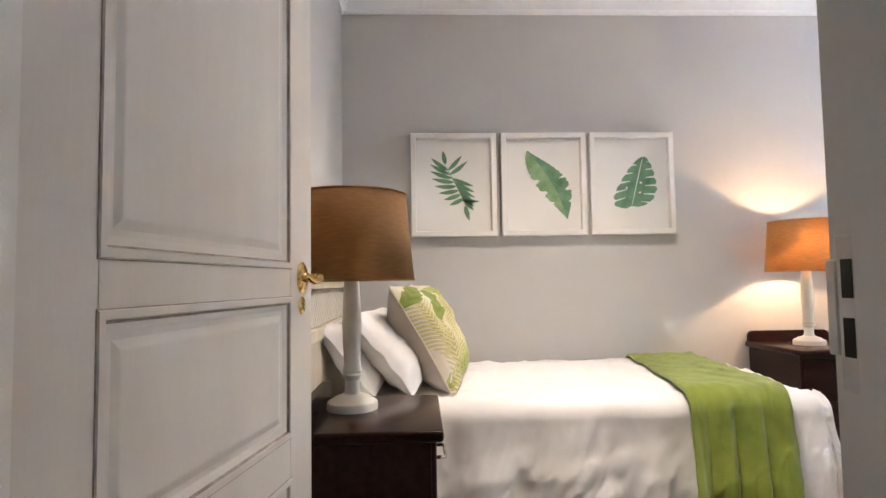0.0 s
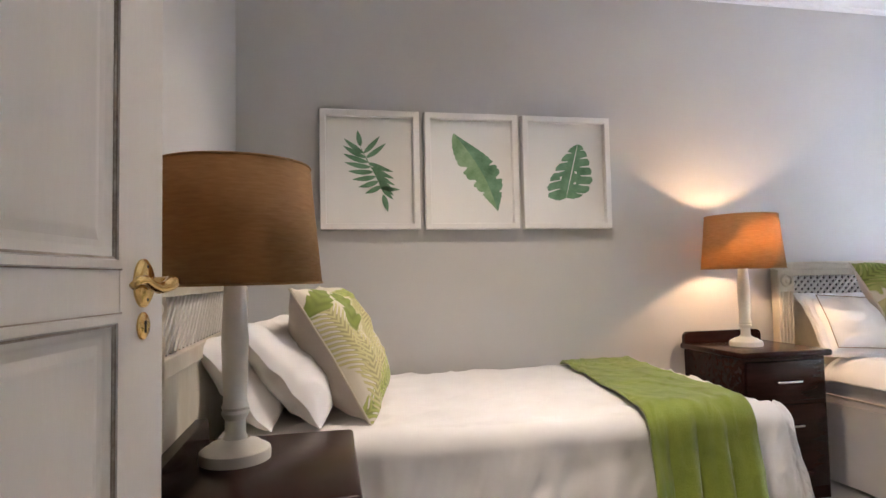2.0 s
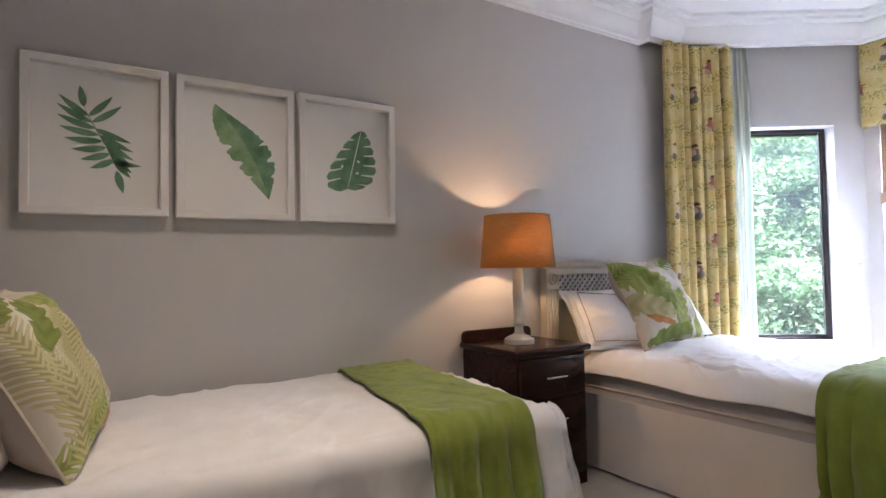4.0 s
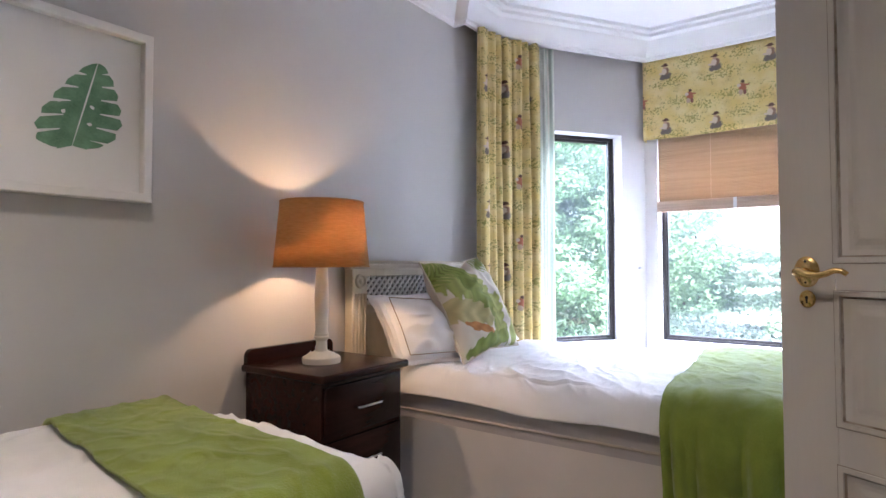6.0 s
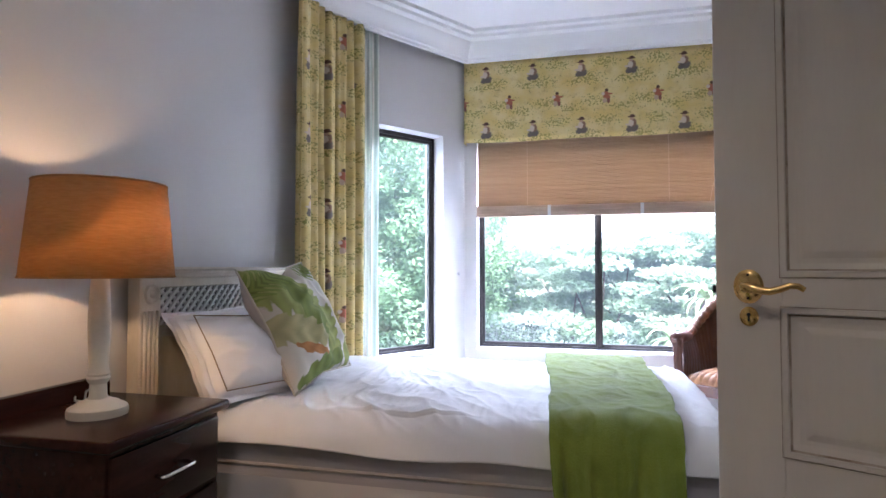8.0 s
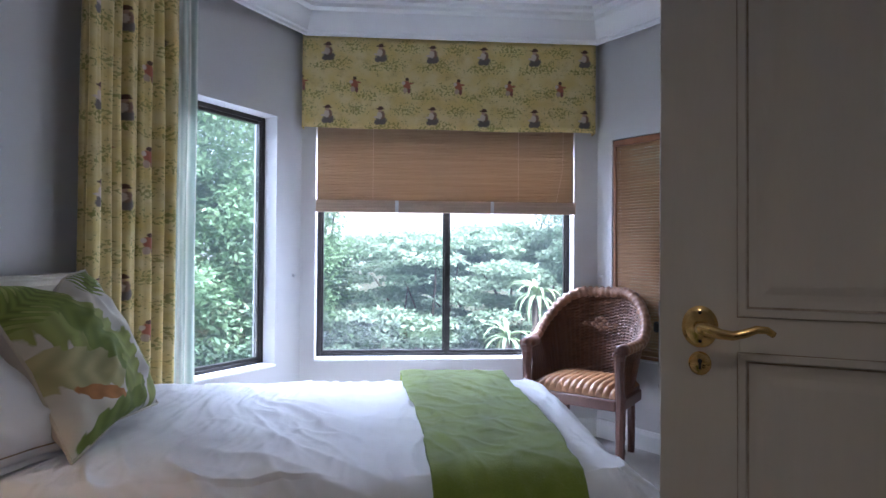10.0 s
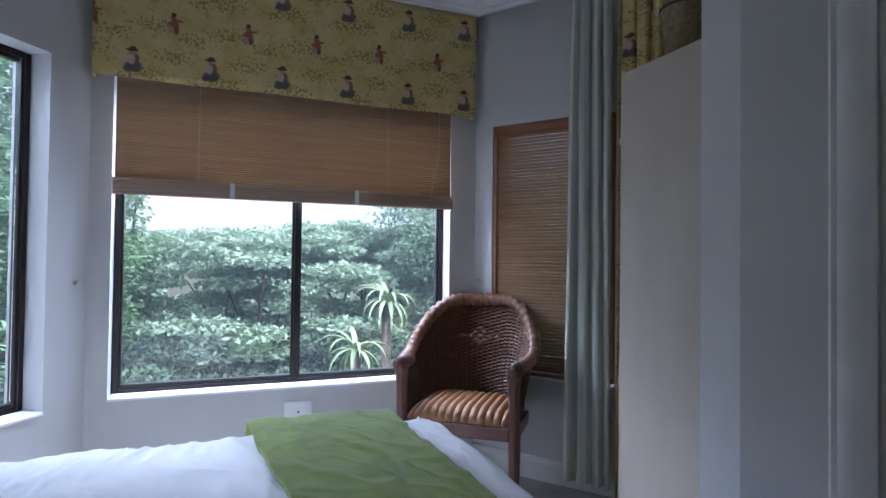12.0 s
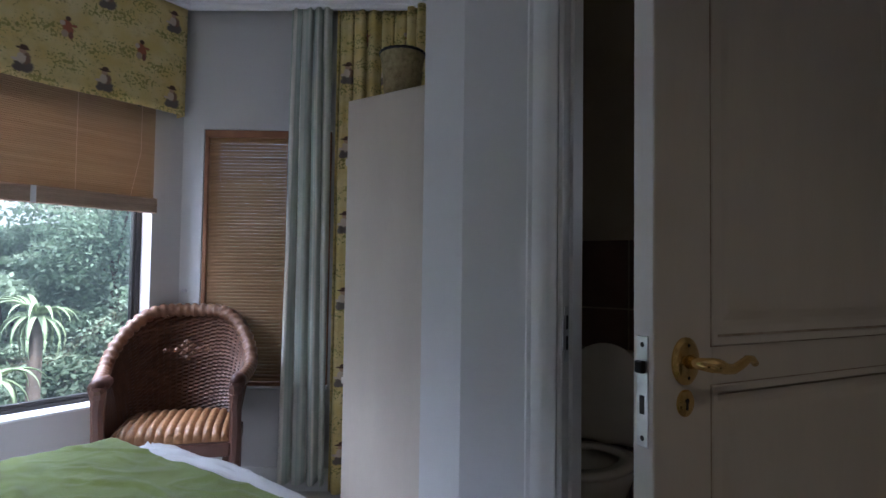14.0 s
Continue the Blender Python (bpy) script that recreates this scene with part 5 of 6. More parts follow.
def slats(name, n, pitch, dia, w, z0, mat, parent, label=""):
    """Thin horizontal bamboo slats, stitched side by side."""
    bm = bmesh.new()
    rnd = random.Random(n)
    for i in range(n):
        z = z0 + (i + 0.5) * pitch
        j = 0.0008 * rnd.uniform(-1, 1)
        vs = []
        for y in (0, w):
            vs.append([bm.verts.new((j + 0.0022 * a, y, z + dia / 2 * b)) for a, b in ((-1, 0.5), (-1, -0.5), (0, -1), (1, -0.5), (1, 0.5), (0, 1))])
        for q in range(6):
            bm.faces.new((vs[0][q], vs[0][(q + 1) % 6], vs[1][(q + 1) % 6], vs[1][q]))
    o = part(name, bm, mat, parent, label)
    o["kind"] = "stuff"
    return o


def main_blind():
    w = 1.625
    ob = thing("bamboo_blind", pose(5.018, 1.100, 1.425), "half-raised brown bamboo blind under the yellow valance", "blind")
    part("headrail", box((-0.008, 0, 0.535), (0.02, w, 0.56), 0.003, 1), M_BLINDWOOD, ob)
    slats("slats", 50, 0.0093, 0.0102, w, 0.072, M_BAMBOO, ob, "fine brown bamboo slats")
    for k in range(4):
        slats("folded_hem", 8, 0.0092, 0.009, w + 0.01, 0.0, M_BAMBOOL, ob, "pale folded bamboo hem").location = (-0.010 - 0.007 * k, -0.005, 0.002 * (k % 2))
    for y in (0.52, 1.12):
        part("tape", box((-0.0345, y, 0.0), (-0.0335, y + 0.022, 0.075)), M_LINEN, ob)
    for y in (0.08, 0.52, 1.0, 1.52):
        part("bracket", box((-0.018, y, 0.525), (-0.004, y + 0.014, 0.545), 0.002, 1), M_FRAME, ob)
    for y in (0.07, 0.36, 1.28):
        part("cord", tube([(-0.006, y, 0.53), (-0.0062, y, 0.3), (-0.007, y + (0.055 if y < 0.1 else 0), 0.02 if y < 0.1 else 0.08)], 0.0014, 5), M_BAMBOOL, ob)


main_blind()


def side_blind():
    a, b = Vector(SE0), Vector(SE1)
    d = (b - a).normalized()
    n = Vector((d.y, -d.x))
    p = a + d * 0.445 + n * 0.012
    ob = thing("bamboo_blind", Matrix.Translation((p.x, p.y, 0.545)) @ pose(0, 0, 0, 0, 0, math.degrees(math.atan2(d.y, d.x)) - 90), "lowered brown bamboo blind letting daylight through its slats", "blind")
    w, h = 0.675, 1.35
    slats("slats", 74, 0.0178, 0.0172, w - 0.03, 0.015, M_BAMBOOD, ob, "thin spaced bamboo slats").location = (0, 0.015, 0)
    for lo, hi in (((-0.012, 0, 0.0), (0.012, 0.022, h)), ((-0.012, w - 0.022, 0.0), (0.012, w, h)), ((-0.014, 0, h - 0.04), (0.014, w, h)), ((-0.010, 0.02, -0.01), (0.010, w - 0.02, 0.014))):
        part("frame_strip", box(lo, hi, 0.003, 1), M_BLINDWOOD, ob)


side_blind()

# small fixings on the walls of the bay
for q, z in ((inner('n', 0.05, 0.0), 1.03), (inner('s', 0.02, 0.0), 1.035)):
    tagged(soften(part("tieback_hook", lathe([(0, 0), (0.010, 0), (0.010, 0.004), (0.004, 0.006), (0.004, 0.02), (0.010, 0.026), (0.008, 0.032), (0, 0.033)], 14, None, Matrix.Translation((q[0], q[1], z)) @ pose(0, 0, 0, 0, -90)), M_STEEL), 40), "small metal curtain tieback hook on the wall", "hook", "tieback hooks")


def socket():
    ob = thing("wall_socket", pose(XE - 0.001, 1.833, 0.294), "white square wall socket plate below the window", "socket")
    soften(part("plate", box((-0.012, 0, 0), (0, 0.135, 0.138), 0.004, 2), M_PLASTIC, ob), 40)
    for y, z in ((0.067, 0.085), (0.050, 0.055), (0.084, 0.055)):
        part("socket_hole", lathe([(0, 0), (0.0055, 0), (0.0055, 0.0006), (0, 0.0006)], 12, None, Matrix.Translation((-0.012, y, z)) @ pose(0, 0, 0, 0, -90)), M_BLACK, ob)
    part("switch", box((-0.016, 0.102, 0.060), (-0.012, 0.118, 0.082), 0.002, 1), M_PLASTIC, ob)


socket()


# ---------------------------------------------------------------- wicker chair
def wicker_chair(m):
    ob = thing("wicker_chair", m, "brown wicker tub chair with ribbed woven seat by the window", "chair")
    RX, RY, F = 0.270, 0.26, 0.20

    def plan(q):
        """q from -1 (right arm front) through 0 (back) to 1 (left arm front)."""
        arc = 0.72
        if abs(q) < arc:
            a = q / arc * math.pi / 2
            return Vector((-RX * math.sin(a), RY * math.cos(a) * 0.95))
        s = 1 if q > 0 else -1
        return Vector((-s * RX, -(abs(q) - arc) / (1 - arc) * F))

    def rim(q):
        t = min(1, max(0, abs(q) - 0.16) / 0.64)
        k = t * t * (3 - 2 * t)
        return 0.930 - 0.265 * k - 0.015 * max(0, abs(q) - 0.8) / 0.2

    def shell(s):
        def f(a, b):
            q = 2 * a - 1
            p = plan(q)
            z = 0.40 + b * (rim(q) - 0.40)
            n = Vector((p.x / RX ** 2, max(0, p.y) / RY ** 2))
            n = n.normalized() if n.length else Vector((0, 1))
            i, j = round(a * 132), round(b * 56)
            w = 0.0042 * (1 if (i // 3 + j) % 2 else -1)
            lean_out = 0.10 * (b - 0.2) * max(0.0, 1 - abs(q) ** 2)
            o = w + s * 0.004 + lean_out - 0.018 * math.sin(math.pi * b) * (abs(q) > 0.72)
            return (p.x + n.x * o, p.y + n.y * o, z)
        return f
    bm = grid(132, 56, shell(1))
    part("woven_back", bm, M_WICKER, ob, "dark woven cane back and arms")
    part("woven_lining", grid(132, 56, shell(-1)), M_WICKER, ob)
    pts, rs = [], []
    for i in range(121):
        q = 2 * i / 120 - 1
        p = plan(q)
        pts.append((p.x * (1.03 + 0.27 * max(0, 1 - q * q)), p.y * (1.06 + 0.27 * max(0, 1 - q * q)), rim(q) + 0.004))
        rs.append(0.027 + 0.0048 * (1 if i % 3 else -1) + 0.006 * max(0, 1 - abs(q) * 1.3))
    part("rolled_rim", tube(pts, rs, 10), M_WICKL, ob, "plaited cane rim", smooth=True)
    for s in (-1, 1):
        x = s * RX
        b = bmesh.new()
        prof = [(-0.235, 0.0, 0.022), (-0.232, 0.12, 0.024), (-0.225, 0.30, 0.027), (-0.222, 0.40, 0.028), (-0.235, 0.48, 0.025), (-0.238, 0.55, 0.026), (-0.236, 0.61, 0.031), (-0.248, 0.645, 0.036), (-0.262, 0.660, 0.022)]
        tube([(x, y, z) for y, z, r in prof], [r for y, z, r in prof], 8, b)
        part("front_leg", b, M_CHAIRW, ob, "shaped wooden front leg and arm post")
        b = tube([(x * 1.02, -0.265, 0.655), (x * 1.02, -0.20, 0.656), (x * 1.03, -0.10, 0.655)], [0.030, 0.036, 0.03], 10)
        part("arm_cap", b, M_CHAIRW, ob, smooth=True)
        b = tube([(s * 0.20, 0.20, 0.0), (s * 0.205, 0.19, 0.2), (s * 0.20, 0.185, 0.40)], [0.020, 0.022, 0.024], 8)
        part("back_leg", b, M_CHAIRW, ob)
        b = bmesh.new()
        pr = []
        for i in range(25):
            z = 0.10 + i * 0.0115
            pr.append((x - s * 0.0, -0.185 + 0.010 * math.sin(i * 1.1), z))
        tube(pr, [0.010 + 0.005 * math.sin(i * 1.1) for i in range(25)], 8, b)
        part("bracket", b, M_CHAIRW, ob)
    part("front_rail", box((-RX + 0.02, -0.245, 0.335), (RX - 0.02, -0.215, 0.395), 0.008, 2), M_CHAIRW, ob)
    for s in (-1, 1):
        part("side_rail", box((s * RX - 0.014, -0.22, 0.335), (s * RX + 0.014, 0.12, 0.395), 0.006, 2), M_CHAIRW, ob)
    part("back_rail", box((-0.20, 0.19, 0.335), (0.20, 0.215, 0.395), 0.006, 2), M_CHAIRW, ob)
    part("seat_base", box((-RX + 0.02, -0.225, 0.375), (RX - 0.02, 0.20, 0.398)), M_CHAIRW, ob)

    def seat(a, b):
        u, v = 2 * a - 1, 2 * b - 1
        e = max(0, 1 - abs(u) ** 5) ** 0.5 * max(0, 1 - abs(v) ** 5) ** 0.5
        ribs = 0.014 * (abs(math.sin(a * 13 * math.pi)) ** 0.7 - 0.6)
        z = 0.40 + 0.065 * e + (ribs + 0.0012 * math.sin(b * 60 * math.pi)) * (e > 0.25)
        return (u * (RX - 0.022), -0.01 + v * 0.222, z)
    part("seat", grid(208, 60, seat), M_SEAT, ob, "ribbed golden woven seat", smooth=True)
    dm = bmesh.new()
    for r in range(-2, 3):
        for c in range(-4, 5):
            if abs(c) + 2 * abs(r) <= 4 and (r + c) % 2 == 0:
                x, z = c * 0.024, 0.74 + r * 0.020
                y = RY * 0.95 * math.sqrt(max(0, 1 - (x / RX) ** 2)) - 0.002
                vs = [dm.verts.new(k) for k in ((x - 0.021, y, z), (x, y - 0.005, z - 0.014), (x + 0.021, y, z), (x, y - 0.005, z + 0.014), (x, y - 0.010, z))]
                for i in range(4):
                    dm.faces.new((vs[i], vs[(i + 1) % 4], vs[4]))
    part("diamond_weave", dm, M_WICKL, ob, "lighter diamond of open weave")
    return ob


wicker_chair(pose(4.715, 1.11, 0, 0, 0, -129))


# ---------------------------------------------------------------- wardrobe and basket
def wardrobe():
    x0, x1, y0, y1, h = 3.49, 3.96, 0.40, 0.80, 1.905
    ob = thing("wardrobe", pose(x0, y0, 0), "plain cream painted wooden wardrobe beside the curtain", "wardrobe")
    w, d = x1 - x0, y1 - y0
    part("body", box((0, 0, 0.02), (w - 0.02, d - 0.02, h - 0.02), 0.002, 1), M_WARD, ob)
    part("side_panel", box((0, d - 0.02, 0), (w, d, h), 0.003, 1), M_WARD, ob)
    part("top", box((-0.0, 0, h - 0.018), (w - 0.002, d - 0.021, h), 0.003, 1), M_WARD, ob)
    part("door", box((w - 0.02, 0.0, 0.06), (w - 0.002, d - 0.024, h - 0.03), 0.003, 1), M_WARD, ob)
    for z in (0.66, 1.62):
        part("hinge", box((w - 0.001, d - 0.028, z), (w + 0.014, d - 0.004, z + 0.03), 0.002, 1), M_WARD, ob)
    b = bmesh.new()
    lathe([(0, 0), (0.075, 0), (0.080, 0.01), (0.086, 0.09), (0.094, 0.19), (0.104, 0.255), (0.106, 0.265), (0.100, 0.266), (0.088, 0.18), (0.074, 0.02), (0, 0.018)], 40, b)
    for v in b.verts:
        v.co *= 1 + 0.012 * math.sin(round(v.co.z * 160) * 2.0 + math.atan2(v.co.y, v.co.x) * 20)
    bk = thing("basket", pose(3.85, 0.56, h), "woven straw basket standing on the wardrobe", "basket")
    part("body", b, M_BASKET, bk, smooth=True)
    part("rim", tube([(0.104 * math.cos(a), 0.104 * math.sin(a), 0.262) for a in [2 * math.pi * i / 40 for i in range(40)]], [0.006 + 0.002 * (i % 2) for i in range(40)], 6, None, True), M_FRAME, bk, "dark stitched rim")


wardrobe()


# ---------------------------------------------------------------- bathroom
def toilet():
    ob = thing("toilet", pose(3.02, 0.0, 0, 0, 0, 0), "cream ceramic toilet with raised lid", "toilet")

    def egg(sx, sy, z, cy, n=32):
        return [(sx * math.sin(2 * math.pi * i / n), cy + sy * math.cos(2 * math.pi * i / n) * (1.1 if math.cos(2 * math.pi * i / n) > 0 else 0.9), z) for i in range(n)]
    b = bmesh.new()
    rings = [egg(0.11, 0.17, 0, 0.30), egg(0.10, 0.16, 0.1, 0.30), egg(0.12, 0.18, 0.22, 0.32), egg(0.17, 0.22, 0.34, 0.34), egg(0.185, 0.235, 0.395, 0.35), egg(0.15, 0.20, 0.40, 0.35), egg(0.10, 0.14, 0.30, 0.34)]
    vs = [[b.verts.new(p) for p in r] for r in rings]
    for x, y in zip(vs, vs[1:]):
        for i in range(32):
            b.faces.new((x[i], x[(i + 1) % 32], y[(i + 1) % 32], y[i]))
    b.faces.new(vs[0]), b.faces.new(vs[-1])
    part("bowl", b, M_CERAMIC, ob, smooth=True)
    s = bmesh.new()
    r = [egg(0.19, 0.24, 0.402, 0.35), egg(0.19, 0.24, 0.42, 0.35), egg(0.12, 0.165, 0.422, 0.35), egg(0.12, 0.165, 0.402, 0.35)]
    vs = [[s.verts.new(p) for p in q] for q in r]
    for k in range(4):
        for i in range(32):
            s.faces.new((vs[k][i], vs[k][(i + 1) % 32], vs[(k + 1) % 4][(i + 1) % 32], vs[(k + 1) % 4][i]))
    part("seat", s, M_CERAMIC, ob, smooth=True)
    lid = bmesh.new()
    out = [(0.185 * math.sin(2 * math.pi * i / 40), 0.64 + 0.215 * math.cos(2 * math.pi * i / 40)) for i in range(40)]
    fa, fb, fc = [lid.verts.new((x, 0.135, z)) for x, z in out], [lid.verts.new((x, 0.155, z)) for x, z in out], [lid.verts.new((x * 0.8, 0.165, 0.64 + (z - 0.64) * 0.8)) for x, z in out]
    lid.faces.new(fa), lid.faces.new(fc)
    for i in range(40):
        j = (i + 1) % 40
        lid.faces.new((fa[i], fa[j], fb[j], fb[i]))
        lid.faces.new((fb[i], fb[j], fc[j], fc[i]))
    soften(part("lid", lid, M_CERAMIC, ob, "raised oval lid"), 40)
    soften(part("cistern", box((-0.21, -0.10, 0.40), (0.21, 0.08, 0.76), 0.025, 3), M_CERAMIC, ob), 40)
    soften(part("cistern_lid", box((-0.22, -0.105, 0.762), (0.22, 0.09, 0.80), 0.012, 2), M_CERAMIC, ob), 40)
    part("flush_lever", tube([(-0.15, 0.08, 0.70), (-0.15, 0.105, 0.70), (-0.09, 0.108, 0.695)], 0.006, 8), M_CHROME, ob, smooth=True)


toilet()
bath_tiles()


# ---------------------------------------------------------------- garden
def leaves(name, centres, per, size, mat, parent, seed, droop=0.4, aspect=0.45, flat=1.0):
    """Leaf blades scattered in clumps round the given centres (x, y, z, radius)."""
    rng = np.random.default_rng(seed)
    V = []
    for cx, cy, cz, r in centres:
        n = per
        d = rng.normal(size=(n, 3))
        d /= np.linalg.norm(d, axis=1)[:, None]
        p = d * (r * rng.uniform(0.25, 1.0, (n, 1)) ** 0.6) * np.array([1, 1, 0.7 * flat]) + np.array([cx, cy, cz])
        ax = rng.normal(size=(n, 3)) + d * 0.8
        ax[:, 2] = ax[:, 2] * 0.5 - droop
        ax /= np.linalg.norm(ax, axis=1)[:, None]
        sd = np.cross(ax, rng.normal(size=(n, 3)) * 0.5 + np.array([0, 0, 1.0]))
        sd /= np.linalg.norm(sd, axis=1)[:, None] + 1e-9
        s = size * rng.uniform(0.6, 1.3, (n, 1))
        a, b = p - ax * s * 0.5, p + ax * s * 0.5
        l, q = p + sd * s * aspect * 0.5, p - sd * s * aspect * 0.5
        quad = np.stack([a, l, b, q], 1).reshape(-1, 3)
        V.append(quad)
    V = np.concatenate(V)
    k = np.arange(len(V)).reshape(-1, 4)
    me = bpy.data.meshes.new(name)
    me.from_pydata(V.tolist(), [], k.tolist())
    me.materials.append(mat)
    ob = new(name, me)
    ob.parent = parent
    ob["kind"] = "stuff"
    return ob


def limb_path(a, b, rng, bend=0.2, n=6):
    a, b = Vector(a), Vector(b)
    o = Vector((rng.uniform(-1, 1), rng.uniform(-1, 1), rng.uniform(-0.3, 0.6))) * (b - a).length * bend
    return [a.lerp(b, i / n) + o * math.sin(math.pi * i / n) for i in range(n + 1)]


def tree(name, base, top, crown, n_clumps, per, size, mat, label, seed, layered=False, droop=0.4, trunk=0.10, category="tree"):
    """A tapered trunk and limbs that carry clumps of leaves; crown is (rx, ry, rz) round top."""
    rng = random.Random(seed)
    ob = thing(name, pose(*base), label, category)
    bx0 = Vector(base)
    fork = bx0.lerp(Vector(top), 0.45) + Vector((rng.uniform(-0.2, 0.2), rng.uniform(-0.2, 0.2), -0.2))
    tr = bmesh.new()
    p = limb_path((0, 0, -0.1), fork - bx0, rng, 0.12)
    tube(p, [trunk * (1 - 0.4 * i / 6) for i in range(7)], 8, tr)
    part("trunk", tr, M_TRUNK, ob, smooth=True)
    lm = bmesh.new()
    cl = []
    for i in range(n_clumps):
        a = rng.uniform(0, 2 * math.pi)
        if layered:
            k = rng.uniform(0, 1) ** 0.5
            lev = rng.choice((-0.6, -0.25, 0.05, 0.3, 0.5))
            q = Vector((math.cos(a) * crown[0] * k * (1 - 0.35 * max(0, lev)), math.sin(a) * crown[1] * k * (1 - 0.35 * max(0, lev)), crown[2] * (lev * 1.4 + rng.uniform(-0.12, 0.12) - 0.25 * k * k)))
            r = rng.uniform(0.30, 0.52)
        else:
            ph = math.acos(rng.uniform(-0.9, 1))
            k = rng.uniform(0.45, 1.0)
            q = Vector((math.cos(a) * math.sin(ph) * crown[0] * k, math.sin(a) * math.sin(ph) * crown[1] * k, math.cos(ph) * crown[2] * k))
            r = rng.uniform(0.28, 0.55) * min(1, max(crown) / 1.6)
        c = Vector(top) - bx0 + q
        cl.append((c.x, c.y, c.z, r))
        if i < 12:
            tube(limb_path(fork - bx0, c, rng, 0.12), [trunk * 0.45 * (1 - 0.85 * j / 6) for j in range(7)], 5, lm)
    part("limb", lm, M_TRUNK, ob, smooth=True)
    leaves("crown", cl, per, size, mat, ob, seed, droop, flat=0.34 if layered else 1.0)
    return ob


GZ = -2.2
gr = grid(40, 40, lambda a, b: (6.2 + a ** 2 * 300, -150 + b * 300, GZ + 0.9 * math.exp(-a * 60) + 0.25 * noise.noise(Vector((a * 90, b * 90, 0)))))
tagged(part("ground", gr, M_GROUND, smooth=True), "dark overgrown garden soil and ground cover", "ground", kind="structure")
apron = grid(8, 8, lambda a, b: (-3 + a * 9.4, -6 + b * 16, GZ + 0.88))
tagged(part("ground", apron, M_GROUND), "soil around the house", "ground", kind="structure")

tree("leafy_tree", (7.5, 5.0, GZ), (7.6, 4.9, 1.5), (1.6, 1.4, 2.6), 190, 420, 0.075, M_FOL1, "dense broad-leaved tree close to the window", 1)
tree("leafy_tree", (9.2, 4.1, GZ), (9.3, 3.9, 1.2), (1.3, 0.95, 2.2), 130, 380, 0.075, M_FOL1, "dense broad-leaved tree beside the umbrella tree", 2)
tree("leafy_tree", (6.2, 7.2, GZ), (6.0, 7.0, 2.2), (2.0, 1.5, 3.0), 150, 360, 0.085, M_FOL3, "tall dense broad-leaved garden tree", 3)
tree("leafy_tree", (9.6, 7.4, GZ), (9.6, 7.2, 2.6), (2.2, 2.0, 3.2), 100, 260, 0.085, M_FOL3, "tall broad-leaved tree behind the others, leaf colour paled for haze", 11)
tree("umbrella_tree", (10.6, 2.0, GZ), (10.8, 2.1, 0.85), (2.1, 2.2, 0.85), 150, 330, 0.095, M_FOL2, "spreading feathery umbrella tree with layered foliage", 4, True, 0.1)
tree("umbrella_tree", (11.8, -0.2, GZ), (11.8, -0.1, 1.05), (2.1, 2.3, 0.85), 140, 300, 0.10, M_FOL2, "taller feathery umbrella tree with layered foliage", 14, True, 0.1)
tree("umbrella_tree", (13.5, -3.0, GZ), (13.5, -3.0, 1.0), (2.5, 2.7, 0.9), 110, 260, 0.10, M_FOL2, "spreading feathery umbrella tree farther off", 5, True, 0.1)
tree("leafy_tree", (10.4, -1.4, GZ), (10.3, -1.4, 1.35), (1.3, 1.4, 1.9), 130, 260, 0.09, M_FOL3, "broad-leaved garden tree, leaf colour paled for haze", 6)
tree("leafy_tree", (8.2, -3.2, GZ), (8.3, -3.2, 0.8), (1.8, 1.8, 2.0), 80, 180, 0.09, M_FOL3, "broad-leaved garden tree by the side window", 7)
tree("leafy_tree", (7.2, -5.6, GZ), (7.0, -5.6, 1.4), (2.0, 2.0, 2.4), 70, 150, 0.10, M_FOL1, "tall dense broad-leaved garden tree", 8)
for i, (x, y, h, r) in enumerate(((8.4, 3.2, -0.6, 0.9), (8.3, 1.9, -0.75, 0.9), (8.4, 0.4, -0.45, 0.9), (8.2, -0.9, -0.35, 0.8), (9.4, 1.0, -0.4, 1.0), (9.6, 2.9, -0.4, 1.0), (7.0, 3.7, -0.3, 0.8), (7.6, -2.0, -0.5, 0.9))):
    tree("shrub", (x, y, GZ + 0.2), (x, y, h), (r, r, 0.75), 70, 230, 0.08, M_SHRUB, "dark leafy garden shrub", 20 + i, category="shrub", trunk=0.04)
# far woods
rng = random.Random(5)
far = new("far_trees")
tagged(far, "wooded slope beyond the garden, colour paled for haze", "woods", kind="stuff")
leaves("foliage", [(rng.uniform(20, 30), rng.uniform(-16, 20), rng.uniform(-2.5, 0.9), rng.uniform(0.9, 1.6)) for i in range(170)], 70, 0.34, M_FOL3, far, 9)


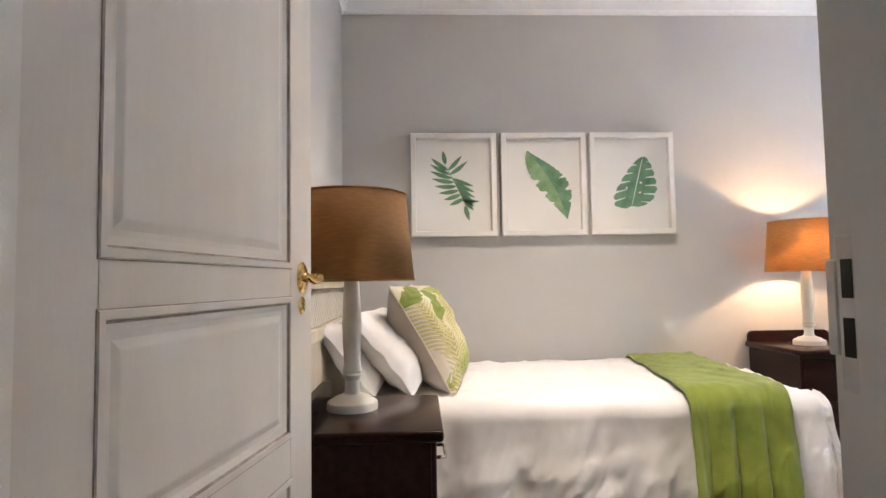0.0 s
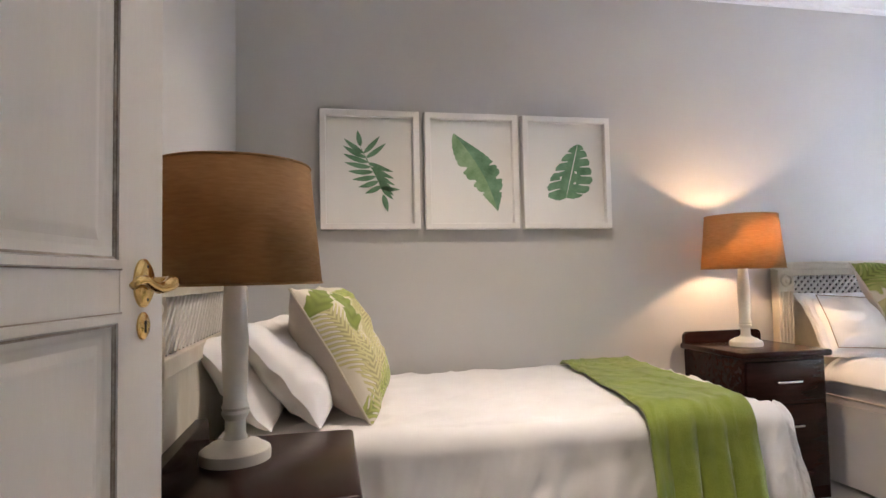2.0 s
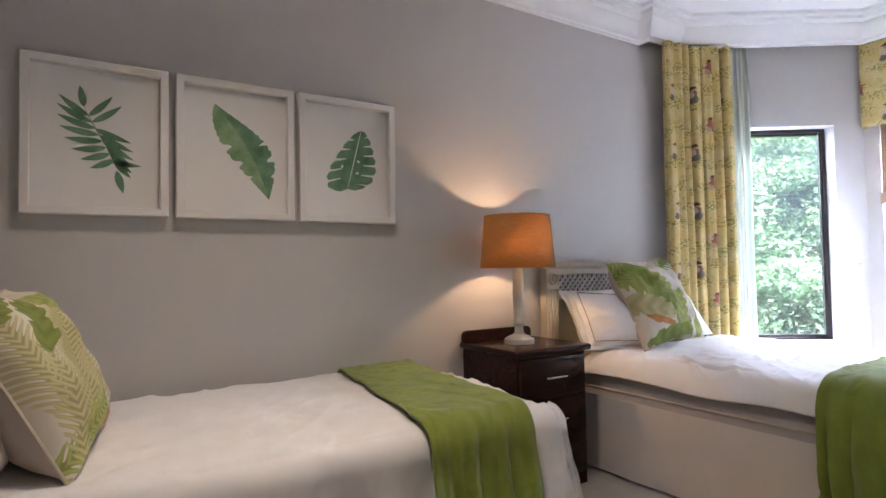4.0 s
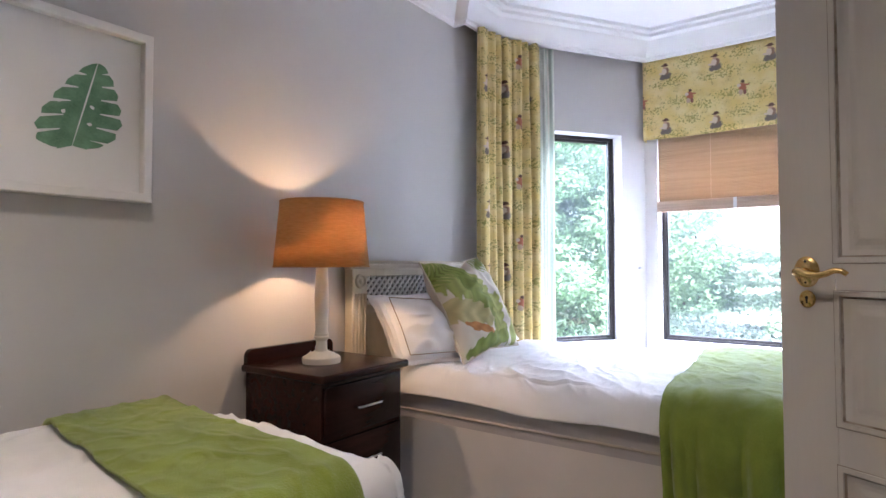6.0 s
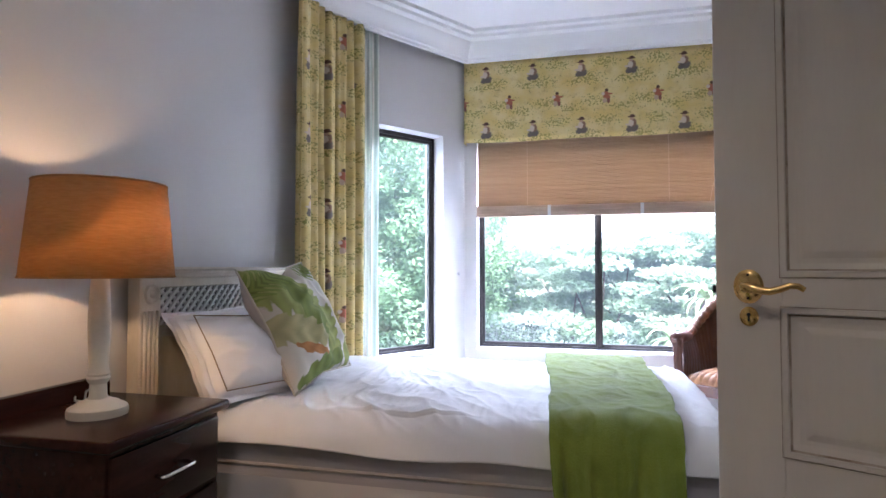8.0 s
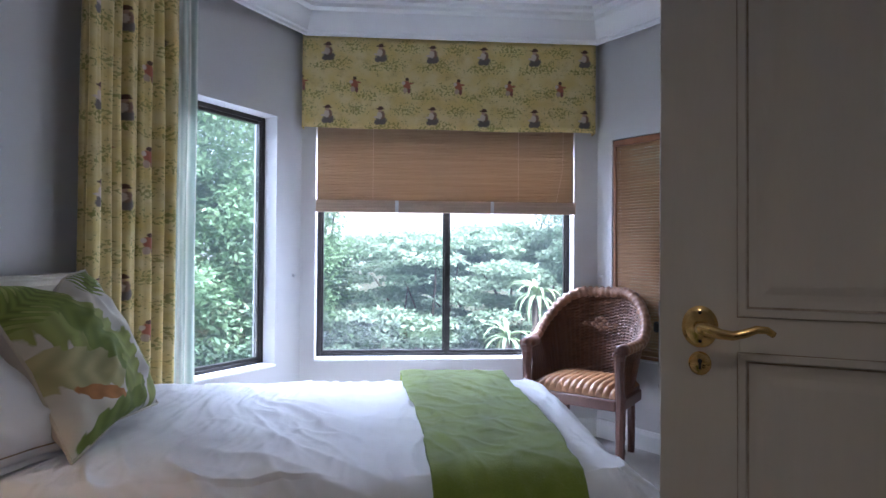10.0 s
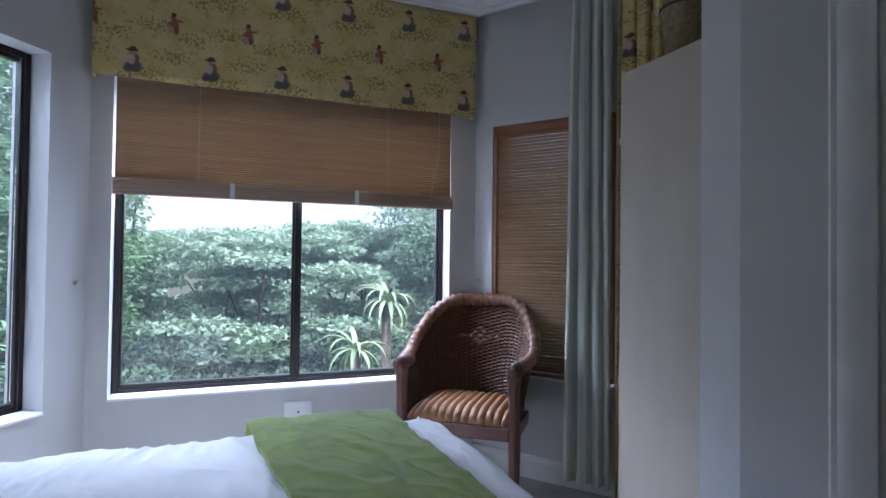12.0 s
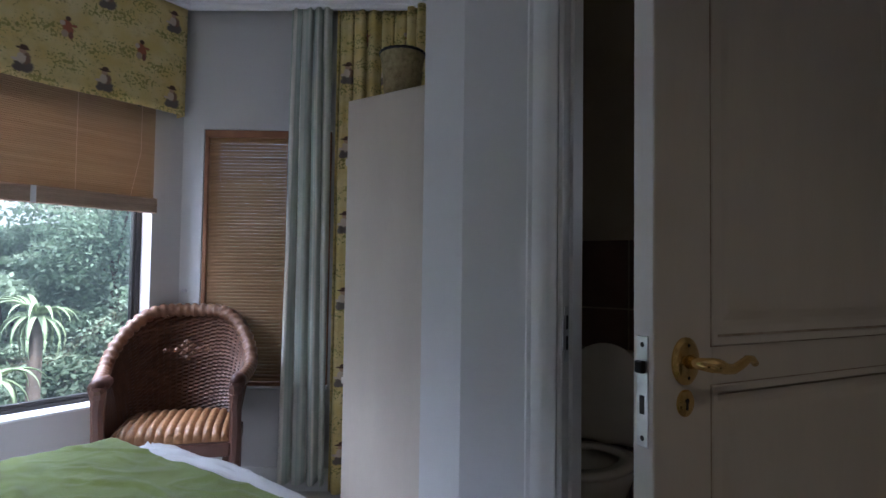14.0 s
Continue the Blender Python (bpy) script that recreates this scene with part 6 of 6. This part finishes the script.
def aloe(m, r, n, label, stem):
    ob = thing("aloe", m, label, "aloe")
    st = tube([(0, 0, -stem), (0.01, 0.01, -stem * 0.5), (0, 0, 0)], [0.06, 0.05, 0.045], 10)
    part("stem", st, M_TRUNK, ob, smooth=True)
    rng = random.Random(n)
    for i in range(n):
        a = 2 * math.pi * i / n * 2.4
        el, g, z = 1.25 - 2.1 * i / n, 0.0, 0.0
        ln = r * rng.uniform(0.9, 1.15)
        mids = []
        for k in range(9):
            t = k / 8
            if k:
                g, z = g + ln * 0.17 * math.cos(el), z + ln * 0.17 * math.sin(el)
                el = max(-1.75, el - 0.20 - 0.16 * t)
            mids.append(Vector((math.cos(a) * (g + 0.02), math.sin(a) * (g + 0.02), z)))
        sd = Vector((-math.sin(a), math.cos(a), 0))
        bm = bmesh.new()
        top, bot = [], []
        for k, p in enumerate(mids):
            w = 0.026 * (1 - (k / 8) ** 1.5) + 0.002
            top.append([bm.verts.new(p + sd * w + Vector((0, 0, 0.012 * (1 - k / 8)))), bm.verts.new(p), bm.verts.new(p - sd * w + Vector((0, 0, 0.012 * (1 - k / 8)))), bm.verts.new(p - Vector((0, 0, 0.012 * (1 - k / 8) + 0.002)))])
        for x, y in zip(top, top[1:]):
            for q in range(4):
                bm.faces.new((x[q], x[(q + 1) % 4], y[(q + 1) % 4], y[q]))
        part("leaf", bm, M_ALOE, ob, smooth=True)
    return ob


aloe(pose(7.2, 0.81, 0.77), 0.27, 34, "tall aloe with a drooping rosette on a bare stem", 2.3)
aloe(pose(6.9, 1.17, 0.38), 0.27, 20, "low aloe with curved pale green leaves", 2.0)


# round glass ceiling light over the single bed
cl = thing("ceiling_light", pose(1.07, 2.45, CEIL), "round white glass ceiling light above the single bed", "ceiling light")
soften(part("canopy", lathe([(0, 0), (0.15, 0), (0.15, -0.02), (0.145, -0.025), (0, -0.025)], 40), M_TRIM, cl), 30)
gm = bpy.data.materials.new("opal_glass")
gm.use_nodes = True
gb = gm.node_tree.nodes["Principled BSDF"]
gb.inputs["Base Color"].default_value, gb.inputs["Roughness"].default_value = (0.85, 0.83, 0.78, 1), 0.3
gb.inputs["Emission Color"].default_value, gb.inputs["Emission Strength"].default_value = (1, 0.82, 0.6, 1), 0.5
part("diffuser", lathe([(0.14, -0.025), (0.138, -0.045), (0.125, -0.060), (0.09, -0.070), (0, -0.074)], 40), gm, cl, "opal glass diffuser", smooth=True)
